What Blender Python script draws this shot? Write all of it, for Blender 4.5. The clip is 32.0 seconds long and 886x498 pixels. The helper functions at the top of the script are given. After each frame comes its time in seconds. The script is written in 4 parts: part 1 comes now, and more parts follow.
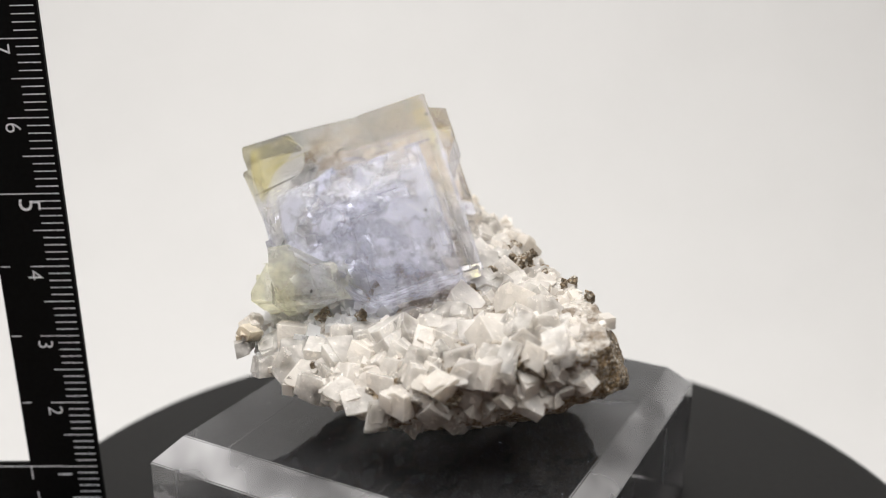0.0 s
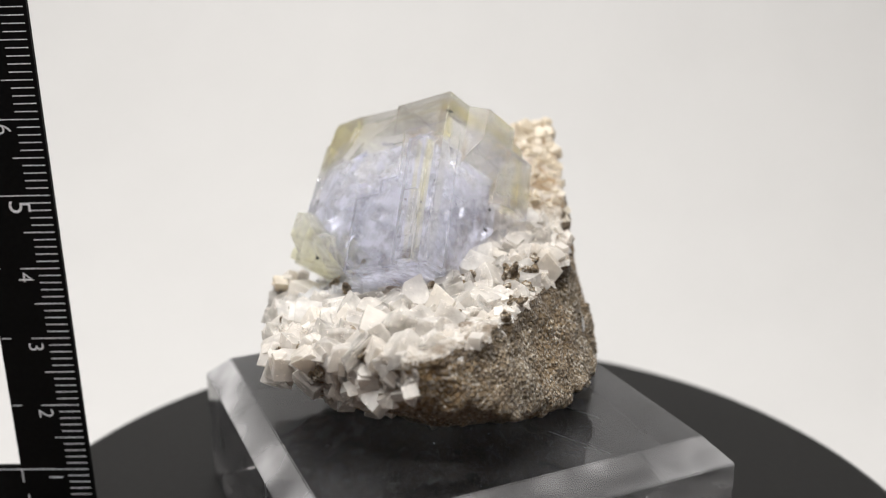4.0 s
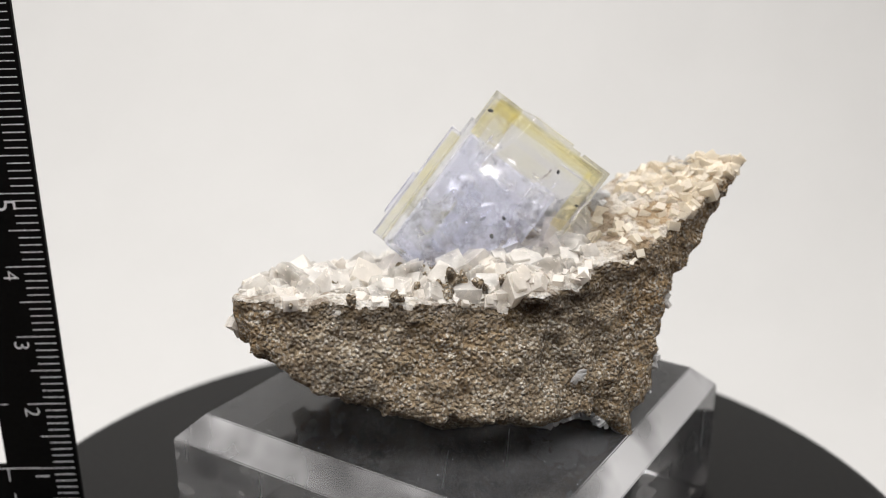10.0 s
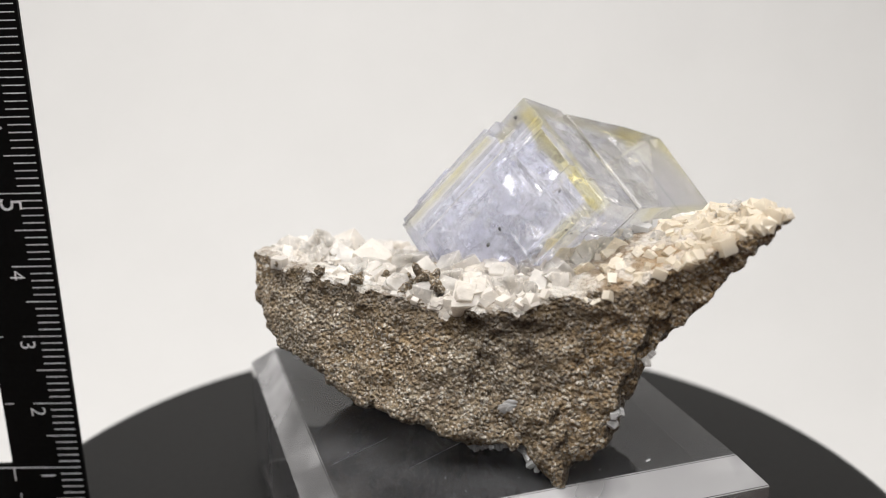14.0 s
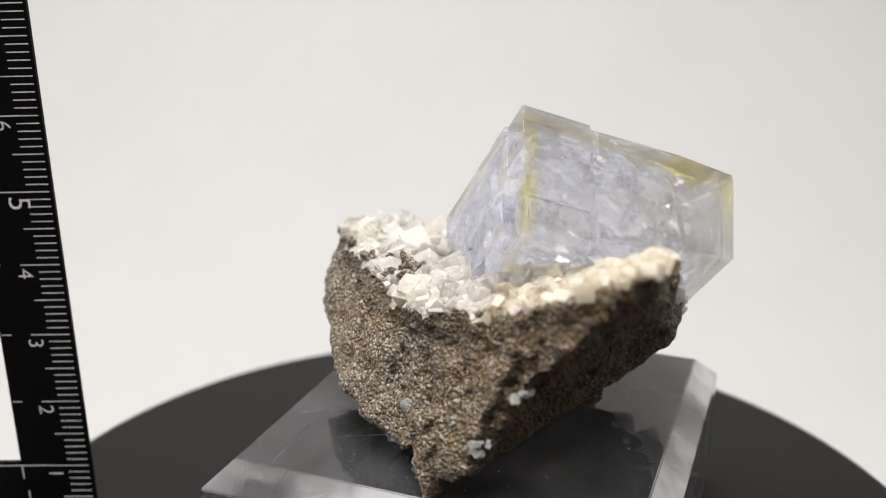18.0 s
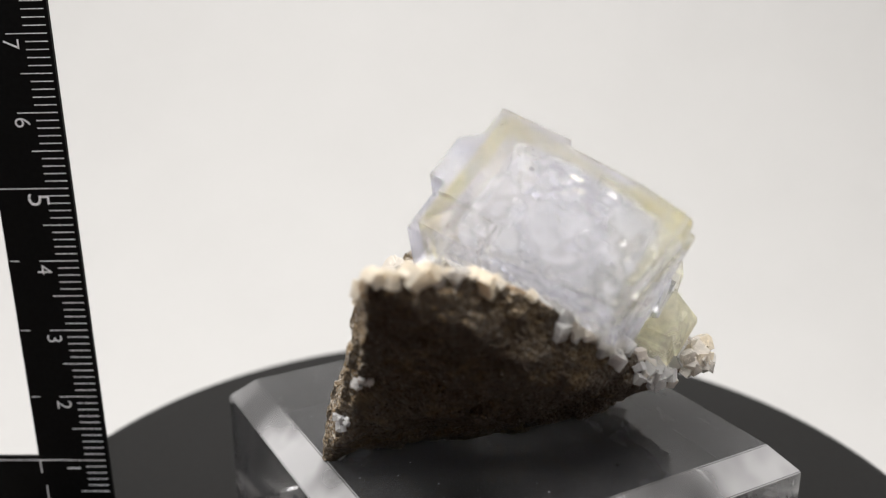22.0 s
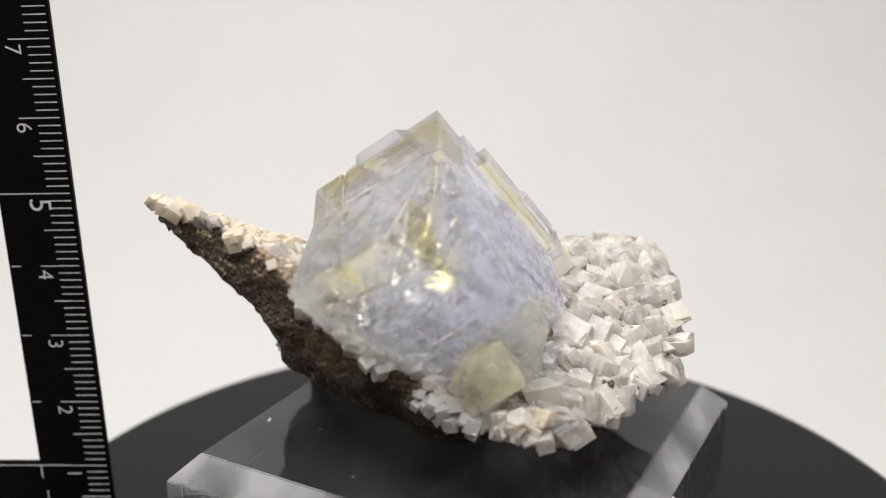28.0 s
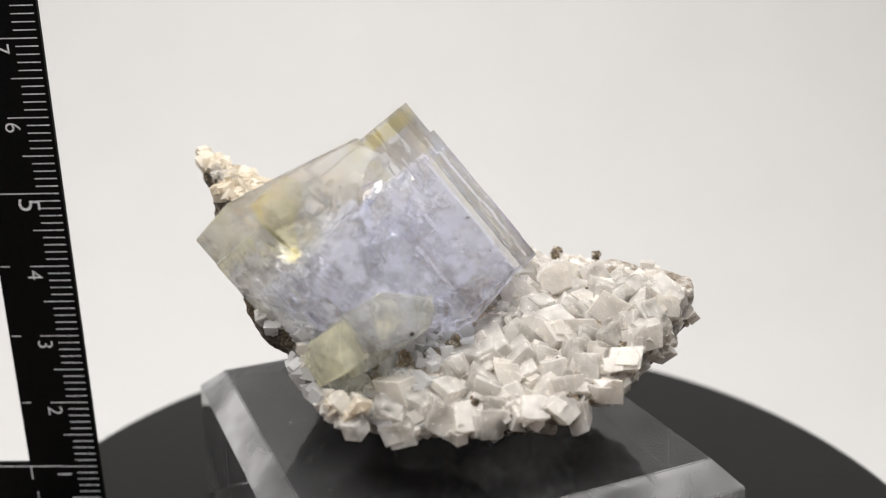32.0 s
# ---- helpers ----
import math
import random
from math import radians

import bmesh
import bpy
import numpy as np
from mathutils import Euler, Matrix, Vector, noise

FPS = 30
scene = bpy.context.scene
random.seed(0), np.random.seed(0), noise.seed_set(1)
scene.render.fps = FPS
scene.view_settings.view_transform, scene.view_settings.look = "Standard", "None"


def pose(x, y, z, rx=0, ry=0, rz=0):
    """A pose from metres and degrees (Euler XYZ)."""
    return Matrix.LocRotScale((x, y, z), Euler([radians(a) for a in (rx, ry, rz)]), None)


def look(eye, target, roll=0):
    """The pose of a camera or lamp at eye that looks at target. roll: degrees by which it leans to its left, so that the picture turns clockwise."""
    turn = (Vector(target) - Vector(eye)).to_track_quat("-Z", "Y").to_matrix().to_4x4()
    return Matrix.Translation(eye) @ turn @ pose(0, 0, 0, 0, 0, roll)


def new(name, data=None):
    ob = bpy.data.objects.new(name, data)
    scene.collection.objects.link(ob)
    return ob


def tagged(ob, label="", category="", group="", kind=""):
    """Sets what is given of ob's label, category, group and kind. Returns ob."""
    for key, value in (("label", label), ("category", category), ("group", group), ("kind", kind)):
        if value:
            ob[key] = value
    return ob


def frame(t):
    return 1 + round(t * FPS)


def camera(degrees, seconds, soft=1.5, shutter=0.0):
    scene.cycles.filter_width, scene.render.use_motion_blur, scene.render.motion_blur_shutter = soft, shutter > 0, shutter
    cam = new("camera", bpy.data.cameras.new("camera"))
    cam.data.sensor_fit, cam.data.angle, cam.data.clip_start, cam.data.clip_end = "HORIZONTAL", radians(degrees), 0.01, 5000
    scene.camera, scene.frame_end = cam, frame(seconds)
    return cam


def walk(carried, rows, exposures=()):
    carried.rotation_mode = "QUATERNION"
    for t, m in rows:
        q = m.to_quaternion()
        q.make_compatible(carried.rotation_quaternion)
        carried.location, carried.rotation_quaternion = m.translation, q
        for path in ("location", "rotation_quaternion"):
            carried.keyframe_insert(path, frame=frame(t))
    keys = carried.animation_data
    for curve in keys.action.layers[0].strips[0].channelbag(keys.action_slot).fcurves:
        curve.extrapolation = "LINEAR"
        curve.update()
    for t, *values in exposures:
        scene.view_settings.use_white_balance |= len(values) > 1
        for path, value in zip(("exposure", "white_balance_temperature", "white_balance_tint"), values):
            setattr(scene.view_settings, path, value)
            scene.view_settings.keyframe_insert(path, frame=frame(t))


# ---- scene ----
CM = 0.01
# the lens, the eye, and its slow pan: seconds, degrees to the right, degrees down
cam = camera(48.52, 32.0, soft=1.1)
EYE = (0.0, -0.1206, 0.0830)
PAN = [
    (0.0, -1.741, 18.199),
    (0.5, -1.742, 18.195),
    (1.0, -1.644, 18.169),
    (1.5, -1.604, 18.166),
    (2.0, -1.497, 18.166),
    (2.5, -1.416, 18.164),
    (3.0, -1.313, 18.148),
    (3.5, -1.328, 18.134),
    (5.5, -0.545, 18.184),
    (6.0, -0.488, 18.201),
    (6.5, -0.464, 18.230),
    (7.0, -0.445, 18.250),
    (7.5, -0.408, 18.281),
    (8.0, -0.337, 18.301),
    (8.5, -0.257, 18.330),
    (9.0, -0.335, 18.336),
    (9.5, -0.395, 18.349),
    (10.0, -0.447, 18.350),
    (10.5, -0.506, 18.347),
    (11.0, -0.601, 18.319),
    (11.5, -0.654, 18.303),
    (12.0, -0.660, 18.316),
    (12.5, -0.663, 18.321),
    (13.0, -0.697, 18.342),
    (13.5, -0.744, 18.307),
    (14.0, -0.775, 18.319),
    (14.5, -0.859, 18.347),
    (16.5, -1.290, 18.398),
    (17.0, -1.246, 18.382),
    (17.5, -1.214, 18.354),
    (18.0, -1.220, 18.350),
    (18.5, -1.214, 18.355),
    (19.0, -1.380, 18.396),
    (19.5, -1.524, 18.419),
    (20.0, -1.640, 18.449),
    (20.5, -1.803, 18.464),
    (21.0, -1.918, 18.453),
    (21.5, -2.045, 18.451),
    (22.0, -2.215, 18.450),
    (22.5, -2.390, 18.433),
    (23.0, -2.658, 18.398),
    (23.5, -2.917, 18.350),
    (24.0, -3.119, 18.300),
    (24.5, -3.298, 18.243),
    (25.0, -3.337, 18.152),
    (25.5, -3.271, 18.089),
    (27.5, -2.491, 18.104),
    (28.0, -2.294, 18.148),
    (28.5, -2.132, 18.194),
    (29.0, -2.011, 18.199),
    (29.5, -1.940, 18.202),
    (30.0, -1.805, 18.228),
    (30.5, -1.756, 18.233),
    (31.0, -1.726, 18.245),
    (31.5, -1.735, 18.230),
    (32.0, -1.723, 18.203),
]


def aimed(right, down):
    return Matrix.Translation(EYE) @ Euler((radians(90 - down), 0, radians(-right))).to_matrix().to_4x4() @ pose(0, 0, 0, 0, 0, 0.101)


walk(cam, [(t, aimed(r, d)) for t, r, d in PAN])
cam.data.dof.use_dof = True
cam.data.dof.focus_distance = 0.120
cam.data.dof.aperture_fstop = 18.0

# ---- light: a white photo tent lit from its roof ----
world = bpy.data.worlds.new("room")
scene.world = world
world.use_nodes = True
world.node_tree.nodes["Background"].inputs[0].default_value = (0.9, 0.95, 1.0, 1)
world.node_tree.nodes["Background"].inputs[1].default_value = 0.02


def area_lamp(name, size_x, size_y, watts, colour, m):
    data = bpy.data.lights.new(name, "AREA")
    data.shape, data.size, data.size_y, data.energy, data.color = "RECTANGLE", size_x, size_y, watts, colour
    ob = new(name, data)
    ob.matrix_basis = m
    return ob


area_lamp("tent_roof_panel", 0.52, 0.46, 4.63, (1.0, 0.985, 0.972), look((-0.05, -0.04, 0.44), (-0.04, -0.03, 0.0)))
scene.view_settings.exposure = 0.0


# ---- materials ----
def material(name):
    m = bpy.data.materials.new(name)
    m.use_nodes = True
    nt = m.node_tree
    return m, nt, nt.nodes["Principled BSDF"], nt.nodes["Material Output"]


def node(nt, kind, **values):
    n = nt.nodes.new(kind)
    for k, v in values.items():
        if isinstance(k, str) and k in n.inputs:
            n.inputs[k].default_value = v
    return n


def noise_tex(nt, scale, detail=4.0, rough=0.6, space="Object"):
    co = nt.nodes.new("ShaderNodeTexCoord")
    n = node(nt, "ShaderNodeTexNoise", Scale=scale, Detail=detail, Roughness=rough)
    nt.links.new(co.outputs[space], n.inputs["Vector"])
    return n


def ramp(nt, source, stops):
    r = nt.nodes.new("ShaderNodeValToRGB")
    e = r.color_ramp.elements
    while len(e) < len(stops):
        e.new(0.5)
    for k, (pos, col) in zip(e, stops):
        k.position, k.color = pos, (*col, 1) if len(col) == 3 else col
    nt.links.new(source, r.inputs[0])
    return r


def bump(nt, source, dist, strength=1.0, into=None):
    b = node(nt, "ShaderNodeBump", Strength=strength, Distance=dist)
    nt.links.new(source, b.inputs["Height"])
    if into is not None:
        nt.links.new(b.outputs[0], into)
    return b


def maths(nt, op, a, b=None, clamp=False):
    n = nt.nodes.new("ShaderNodeMath")
    n.operation, n.use_clamp = op, clamp
    for i, v in enumerate((a, b)):
        if v is None:
            continue
        if isinstance(v, (int, float)):
            n.inputs[i].default_value = v
        else:
            nt.links.new(v, n.inputs[i])
    return n.outputs[0]


def mixed(nt, fac, a, b):
    n = nt.nodes.new("ShaderNodeMix")
    n.data_type = "RGBA"
    for sock, v in ((n.inputs[0], fac), (n.inputs[6], a), (n.inputs[7], b)):
        if isinstance(v, (int, float)):
            sock.default_value = v
        elif isinstance(v, tuple):
            sock.default_value = (*v, 1)
        else:
            nt.links.new(v, sock)
    return n.outputs[2]


def make_tent_cloth():
    m, nt, bs, out = material("white_cloth")
    n = noise_tex(nt, 25, 3)
    r = ramp(nt, n.outputs[0], [(0.3, (0.535, 0.528, 0.518)), (0.7, (0.55, 0.543, 0.533))])
    nt.links.new(r.outputs[0], bs.inputs["Base Color"])
    bs.inputs["Roughness"].default_value = 0.9
    return m


def make_black_disc():
    m, nt, bs, out = material("matte_black_plastic")
    n = noise_tex(nt, 900, 3)
    r = ramp(nt, n.outputs[0], [(0.3, (0.007, 0.0068, 0.0066)), (0.7, (0.010, 0.0097, 0.0094))])
    nt.links.new(r.outputs[0], bs.inputs["Base Color"])
    bs.inputs["Roughness"].default_value = 0.5
    bs.inputs["Specular IOR Level"].default_value = 0.15
    bump(nt, n.outputs[0], 0.00004, 0.12, bs.inputs["Normal"])
    return m


def make_acrylic():
    """Clear cast acrylic: polished, with a few hairline scratches and a thin film of dust."""
    m, nt, bs, out = material("clear_acrylic")
    bs.inputs["Base Color"].default_value = (0.965, 0.968, 0.98, 1)
    bs.inputs["Transmission Weight"].default_value = 1.0
    bs.inputs["IOR"].default_value = 1.49
    lines = None
    for turn, stretch in ((0.5, (18, 1500, 40)), (1.9, (26, 2100, 40)), (2.7, (30, 1800, 40))):
        co = nt.nodes.new("ShaderNodeTexCoord")
        mp = nt.nodes.new("ShaderNodeMapping")
        mp.inputs["Rotation"].default_value = (0, 0, turn)
        mp.inputs["Scale"].default_value = stretch
        nt.links.new(co.outputs["Object"], mp.inputs[0])
        s = node(nt, "ShaderNodeTexNoise", Scale=1.0, Detail=1.0)
        nt.links.new(mp.outputs[0], s.inputs["Vector"])
        k = ramp(nt, s.outputs[0], [(0.76, (0, 0, 0)), (0.80, (0.35, 0.35, 0.35))]).outputs[0]
        lines = k if lines is None else maths(nt, "MAXIMUM", lines, k)
    nt.links.new(lines, bs.inputs["Roughness"])
    film = nt.nodes.new("ShaderNodeBsdfDiffuse")
    film.inputs[0].default_value = (0.8, 0.8, 0.82, 1)
    smear = noise_tex(nt, 130, 5, 0.6)
    k = ramp(nt, smear.outputs[0], [(0.35, (0.022, 0.022, 0.022)), (0.65, (0.05, 0.05, 0.05))])
    mx = nt.nodes.new("ShaderNodeMixShader")
    nt.links.new(k.outputs[0], mx.inputs[0])
    nt.links.new(bs.outputs[0], mx.inputs[1])
    nt.links.new(film.outputs[0], mx.inputs[2])
    nt.links.new(mx.outputs[0], out.inputs[0])
    return m


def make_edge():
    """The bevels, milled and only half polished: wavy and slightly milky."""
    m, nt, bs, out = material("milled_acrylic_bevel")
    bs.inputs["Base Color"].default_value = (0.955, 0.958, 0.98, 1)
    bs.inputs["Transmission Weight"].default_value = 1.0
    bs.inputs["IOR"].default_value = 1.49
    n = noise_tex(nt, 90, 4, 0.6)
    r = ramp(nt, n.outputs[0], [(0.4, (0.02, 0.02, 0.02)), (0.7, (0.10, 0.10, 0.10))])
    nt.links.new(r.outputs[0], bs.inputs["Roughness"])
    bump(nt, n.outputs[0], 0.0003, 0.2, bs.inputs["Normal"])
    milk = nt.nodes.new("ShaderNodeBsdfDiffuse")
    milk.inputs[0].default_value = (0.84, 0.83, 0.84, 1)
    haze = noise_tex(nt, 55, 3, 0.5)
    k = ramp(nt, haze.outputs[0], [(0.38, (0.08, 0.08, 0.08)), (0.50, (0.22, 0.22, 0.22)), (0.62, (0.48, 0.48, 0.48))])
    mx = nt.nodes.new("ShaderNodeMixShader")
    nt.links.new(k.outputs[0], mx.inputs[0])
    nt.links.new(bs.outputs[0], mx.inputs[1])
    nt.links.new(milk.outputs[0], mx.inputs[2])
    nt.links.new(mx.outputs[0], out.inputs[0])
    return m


def make_underside():
    """The face that lies on the plate: mostly in contact with the black, clear where air is left."""
    m, nt, bs, out = material("acrylic_underside")
    bs.inputs["Transmission Weight"].default_value = 1.0
    bs.inputs["IOR"].default_value = 1.49
    bs.inputs["Roughness"].default_value = 0.04
    black = nt.nodes.new("ShaderNodeBsdfDiffuse")
    black.inputs[0].default_value = (0.012, 0.012, 0.013, 1)
    n = noise_tex(nt, 70, 4, 0.55)
    k = ramp(nt, n.outputs[0], [(0.34, (0.96, 0.96, 0.96)), (0.52, (0.86, 0.86, 0.86)), (0.68, (0.55, 0.55, 0.55))])
    mx = nt.nodes.new("ShaderNodeMixShader")
    nt.links.new(k.outputs[0], mx.inputs[0])
    nt.links.new(bs.outputs[0], mx.inputs[1])
    nt.links.new(black.outputs[0], mx.inputs[2])
    nt.links.new(mx.outputs[0], out.inputs[0])
    return m


def make_ruler_black():
    m, nt, bs, out = material("black_anodised_metal")
    n = noise_tex(nt, 1500, 4)
    r = ramp(nt, n.outputs[0], [(0.3, (0.0015, 0.0015, 0.0015)), (0.75, (0.004, 0.004, 0.004))])
    nt.links.new(r.outputs[0], bs.inputs["Base Color"])
    bs.inputs["Roughness"].default_value = 0.6
    bs.inputs["Specular IOR Level"].default_value = 0.08
    return m


def make_ruler_white():
    m, nt, bs, out = material("etched_white_paint")
    n = noise_tex(nt, 3500, 3)
    r = ramp(nt, n.outputs[0], [(0.35, (0.45, 0.45, 0.46)), (0.65, (0.82, 0.82, 0.85))])
    nt.links.new(r.outputs[0], bs.inputs["Base Color"])
    bs.inputs["Roughness"].default_value = 0.7
    return m


def make_rock(name="brown_grainy_rock", k=1.0):
    """Grey-brown rock of small rounded grains, rusty in places; k below 1 is a darker copy with rusty spots."""
    m, nt, bs, out = material(name)
    big = noise_tex(nt, 75, 5, 0.6)
    mid = noise_tex(nt, 420, 6, 0.75)
    fine = noise_tex(nt, 2600, 4, 0.7)
    warp = noise_tex(nt, 900, 3)
    co = nt.nodes.new("ShaderNodeTexCoord")
    shift = nt.nodes.new("ShaderNodeVectorMath")
    shift.operation = "MULTIPLY_ADD"
    nt.links.new(warp.outputs["Color"], shift.inputs[0])
    shift.inputs[1].default_value = (0.0006, 0.0006, 0.0006)
    nt.links.new(co.outputs["Object"], shift.inputs[2])
    grain = node(nt, "ShaderNodeTexVoronoi", Scale=1900.0, Randomness=1.0)
    nt.links.new(shift.outputs[0], grain.inputs["Vector"])
    sand = node(nt, "ShaderNodeTexVoronoi", Scale=3600.0, Randomness=1.0)
    nt.links.new(co.outputs["Object"], sand.inputs["Vector"])
    base = ramp(nt, mid.outputs[0], [(0.30, (0.135, 0.094, 0.055)), (0.45, (0.26, 0.192, 0.118)), (0.58, (0.38, 0.295, 0.19)), (0.72, (0.54, 0.44, 0.305))])
    rust = ramp(nt, big.outputs[0], [(0.44, (0, 0, 0)), (0.62, (1, 1, 1))])
    # more iron towards the horn and the blunt end
    xyz = nt.nodes.new("ShaderNodeSeparateXYZ")
    nt.links.new(co.outputs["Object"], xyz.inputs[0])
    ends = maths(nt, "MULTIPLY", maths(nt, "SUBTRACT", maths(nt, "ABSOLUTE", maths(nt, "SUBTRACT", xyz.outputs[1], 0.002)), 0.015), 70.0, True)
    stain = maths(nt, "ADD", maths(nt, "MULTIPLY", rust.outputs[0], 0.55), maths(nt, "MULTIPLY", ends, maths(nt, "MULTIPLY", mid.outputs[0], 1.5)), True)
    c = mixed(nt, stain, base.outputs[0], (0.40, 0.26, 0.12))
    stains = noise_tex(nt, 160, 5, 0.65)
    c = mixed(nt, maths(nt, "MULTIPLY", ramp(nt, stains.outputs[0], [(0.50, (0, 0, 0)), (0.66, (1, 1, 1))]).outputs[0], 0.45), c, (0.14, 0.105, 0.066))
    tone = node(nt, "ShaderNodeSeparateColor")
    nt.links.new(grain.outputs["Color"], tone.inputs[0])
    speck = node(nt, "ShaderNodeSeparateColor")
    nt.links.new(sand.outputs["Color"], speck.inputs[0])
    dome = ramp(nt, grain.outputs["Distance"], [(0.0, (1, 1, 1)), (0.36, (0.6, 0.6, 0.6)), (0.60, (0.15, 0.15, 0.15)), (0.85, (0, 0, 0))])
    pale = maths(nt, "MULTIPLY", ramp(nt, tone.outputs[0], [(0.35, (0, 0, 0)), (0.95, (1, 1, 1))]).outputs[0], dome.outputs[0])
    clump = ramp(nt, noise_tex(nt, 430, 4, 0.7).outputs[0], [(0.38, (0.30, 0.30, 0.30)), (0.58, (1, 1, 1))]).outputs[0]
    pale = maths(nt, "MULTIPLY", pale, clump)
    c = mixed(nt, maths(nt, "MULTIPLY", pale, 0.95), c, (0.76, 0.68, 0.55))
    c = mixed(nt, maths(nt, "MULTIPLY", ramp(nt, speck.outputs[0], [(0.70, (0, 0, 0)), (0.78, (1, 1, 1))]).outputs[0], maths(nt, "MULTIPLY", clump, 0.85)), c, (0.82, 0.76, 0.67))
    c = mixed(nt, maths(nt, "MULTIPLY", ramp(nt, speck.outputs[1], [(0.70, (0, 0, 0)), (0.82, (1, 1, 1))]).outputs[0], 0.5), c, (0.085, 0.06, 0.036))
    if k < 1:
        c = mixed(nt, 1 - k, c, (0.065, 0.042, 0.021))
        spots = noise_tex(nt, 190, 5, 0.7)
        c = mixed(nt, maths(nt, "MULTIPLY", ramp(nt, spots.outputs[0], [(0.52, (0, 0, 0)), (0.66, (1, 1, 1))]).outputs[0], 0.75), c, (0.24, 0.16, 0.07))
    nt.links.new(c, bs.inputs["Base Color"])
    gloss = ramp(nt, speck.outputs[2], [(0.80, (0.75, 0.75, 0.75)), (0.92, (0.25, 0.25, 0.25))])
    nt.links.new(gloss.outputs[0], bs.inputs["Roughness"])
    h = maths(nt, "ADD", maths(nt, "MULTIPLY", mid.outputs[0], 0.8), maths(nt, "ADD", maths(nt, "MULTIPLY", fine.outputs[0], 0.3), maths(nt, "ADD", maths(nt, "MULTIPLY", dome.outputs[0], 0.5), maths(nt, "MULTIPLY", speck.outputs[0], 0.16))))
    bump(nt, h, 0.0024, 1.0, bs.inputs["Normal"])
    return m


def make_calcite(name="white_calcite", tint=(0.90, 0.862, 0.805), clear=0.75):
    """Translucent rhombs: clear at the rims, milky in patches, with terraced cleavage steps on their faces."""
    m, nt, bs, out = material(name)
    info = nt.nodes.new("ShaderNodeObjectInfo")
    n = noise_tex(nt, 150, 3, 0.5)
    hue_pick = ramp(nt, info.outputs["Random"], [(0.0, (0.94, 0.935, 0.925)), (0.4, (0.95, 0.937, 0.92)), (0.75, (0.94, 0.905, 0.865)), (1.0, (0.92, 0.87, 0.80))])
    hue = mixed(nt, 0.5, hue_pick.outputs[0], tint)
    fleck = noise_tex(nt, 330, 4, 0.6)
    hue = mixed(nt, maths(nt, "MULTIPLY", ramp(nt, fleck.outputs[0], [(0.54, (0, 0, 0)), (0.70, (1, 1, 1))]).outputs[0], 0.18), hue, (0.72, 0.63, 0.52))
    nt.links.new(hue, bs.inputs["Base Color"])
    rough = ramp(nt, fleck.outputs[0], [(0.35, (0.08, 0.08, 0.08)), (0.65, (0.30, 0.30, 0.30))])
    nt.links.new(rough.outputs[0], bs.inputs["Roughness"])
    bs.inputs["IOR"].default_value = 1.56
    own = ramp(nt, info.outputs["Random"], [(0.0, (1, 1, 1)), (0.35, (0.75, 0.75, 0.75)), (1.0, (0.35, 0.35, 0.35))])
    cloud = ramp(nt, n.outputs[0], [(0.38, (clear * 1.4,) * 3), (0.60, (clear * 0.6,) * 3)])
    nt.links.new(maths(nt, "MULTIPLY", cloud.outputs[0], own.outputs[0], True), bs.inputs["Transmission Weight"])
    # growth steps: the height jumps along slanted bands of the crystal
    co = nt.nodes.new("ShaderNodeTexCoord")
    wave = node(nt, "ShaderNodeTexWave", Scale=1.4, Distortion=2.0, Detail=2.0)
    wave.wave_profile = "SAW"
    scaled = nt.nodes.new("ShaderNodeMapping")
    scaled.inputs["Scale"].default_value = (110, 75, 90)
    scaled.inputs["Rotation"].default_value = (0.3, 0.5, 0.2)
    nt.links.new(co.outputs["Object"], scaled.inputs[0])
    nt.links.new(scaled.outputs[0], wave.inputs["Vector"])
    cell = node(nt, "ShaderNodeTexVoronoi", Scale=190.0)
    nt.links.new(co.outputs["Object"], cell.inputs["Vector"])
    flat = node(nt, "ShaderNodeSeparateColor")
    nt.links.new(cell.outputs["Color"], flat.inputs[0])
    h = maths(nt, "ADD", maths(nt, "MULTIPLY", wave.outputs["Fac"], 0.2), maths(nt, "ADD", maths(nt, "MULTIPLY", flat.outputs[0], 0.2), maths(nt, "MULTIPLY", fleck.outputs[0], 0.5)))
    b = bump(nt, h, 0.0007, 0.45, bs.inputs["Normal"])
    tr = nt.nodes.new("ShaderNodeBsdfTranslucent")
    nt.links.new(hue, tr.inputs[0])
    nt.links.new(b.outputs[0], tr.inputs["Normal"])
    mx = nt.nodes.new("ShaderNodeMixShader")
    mx.inputs[0].default_value = 0.40
    nt.links.new(bs.outputs[0], mx.inputs[1])
    nt.links.new(tr.outputs[0], mx.inputs[2])
    nt.links.new(mx.outputs[0], out.inputs[0])
    return m


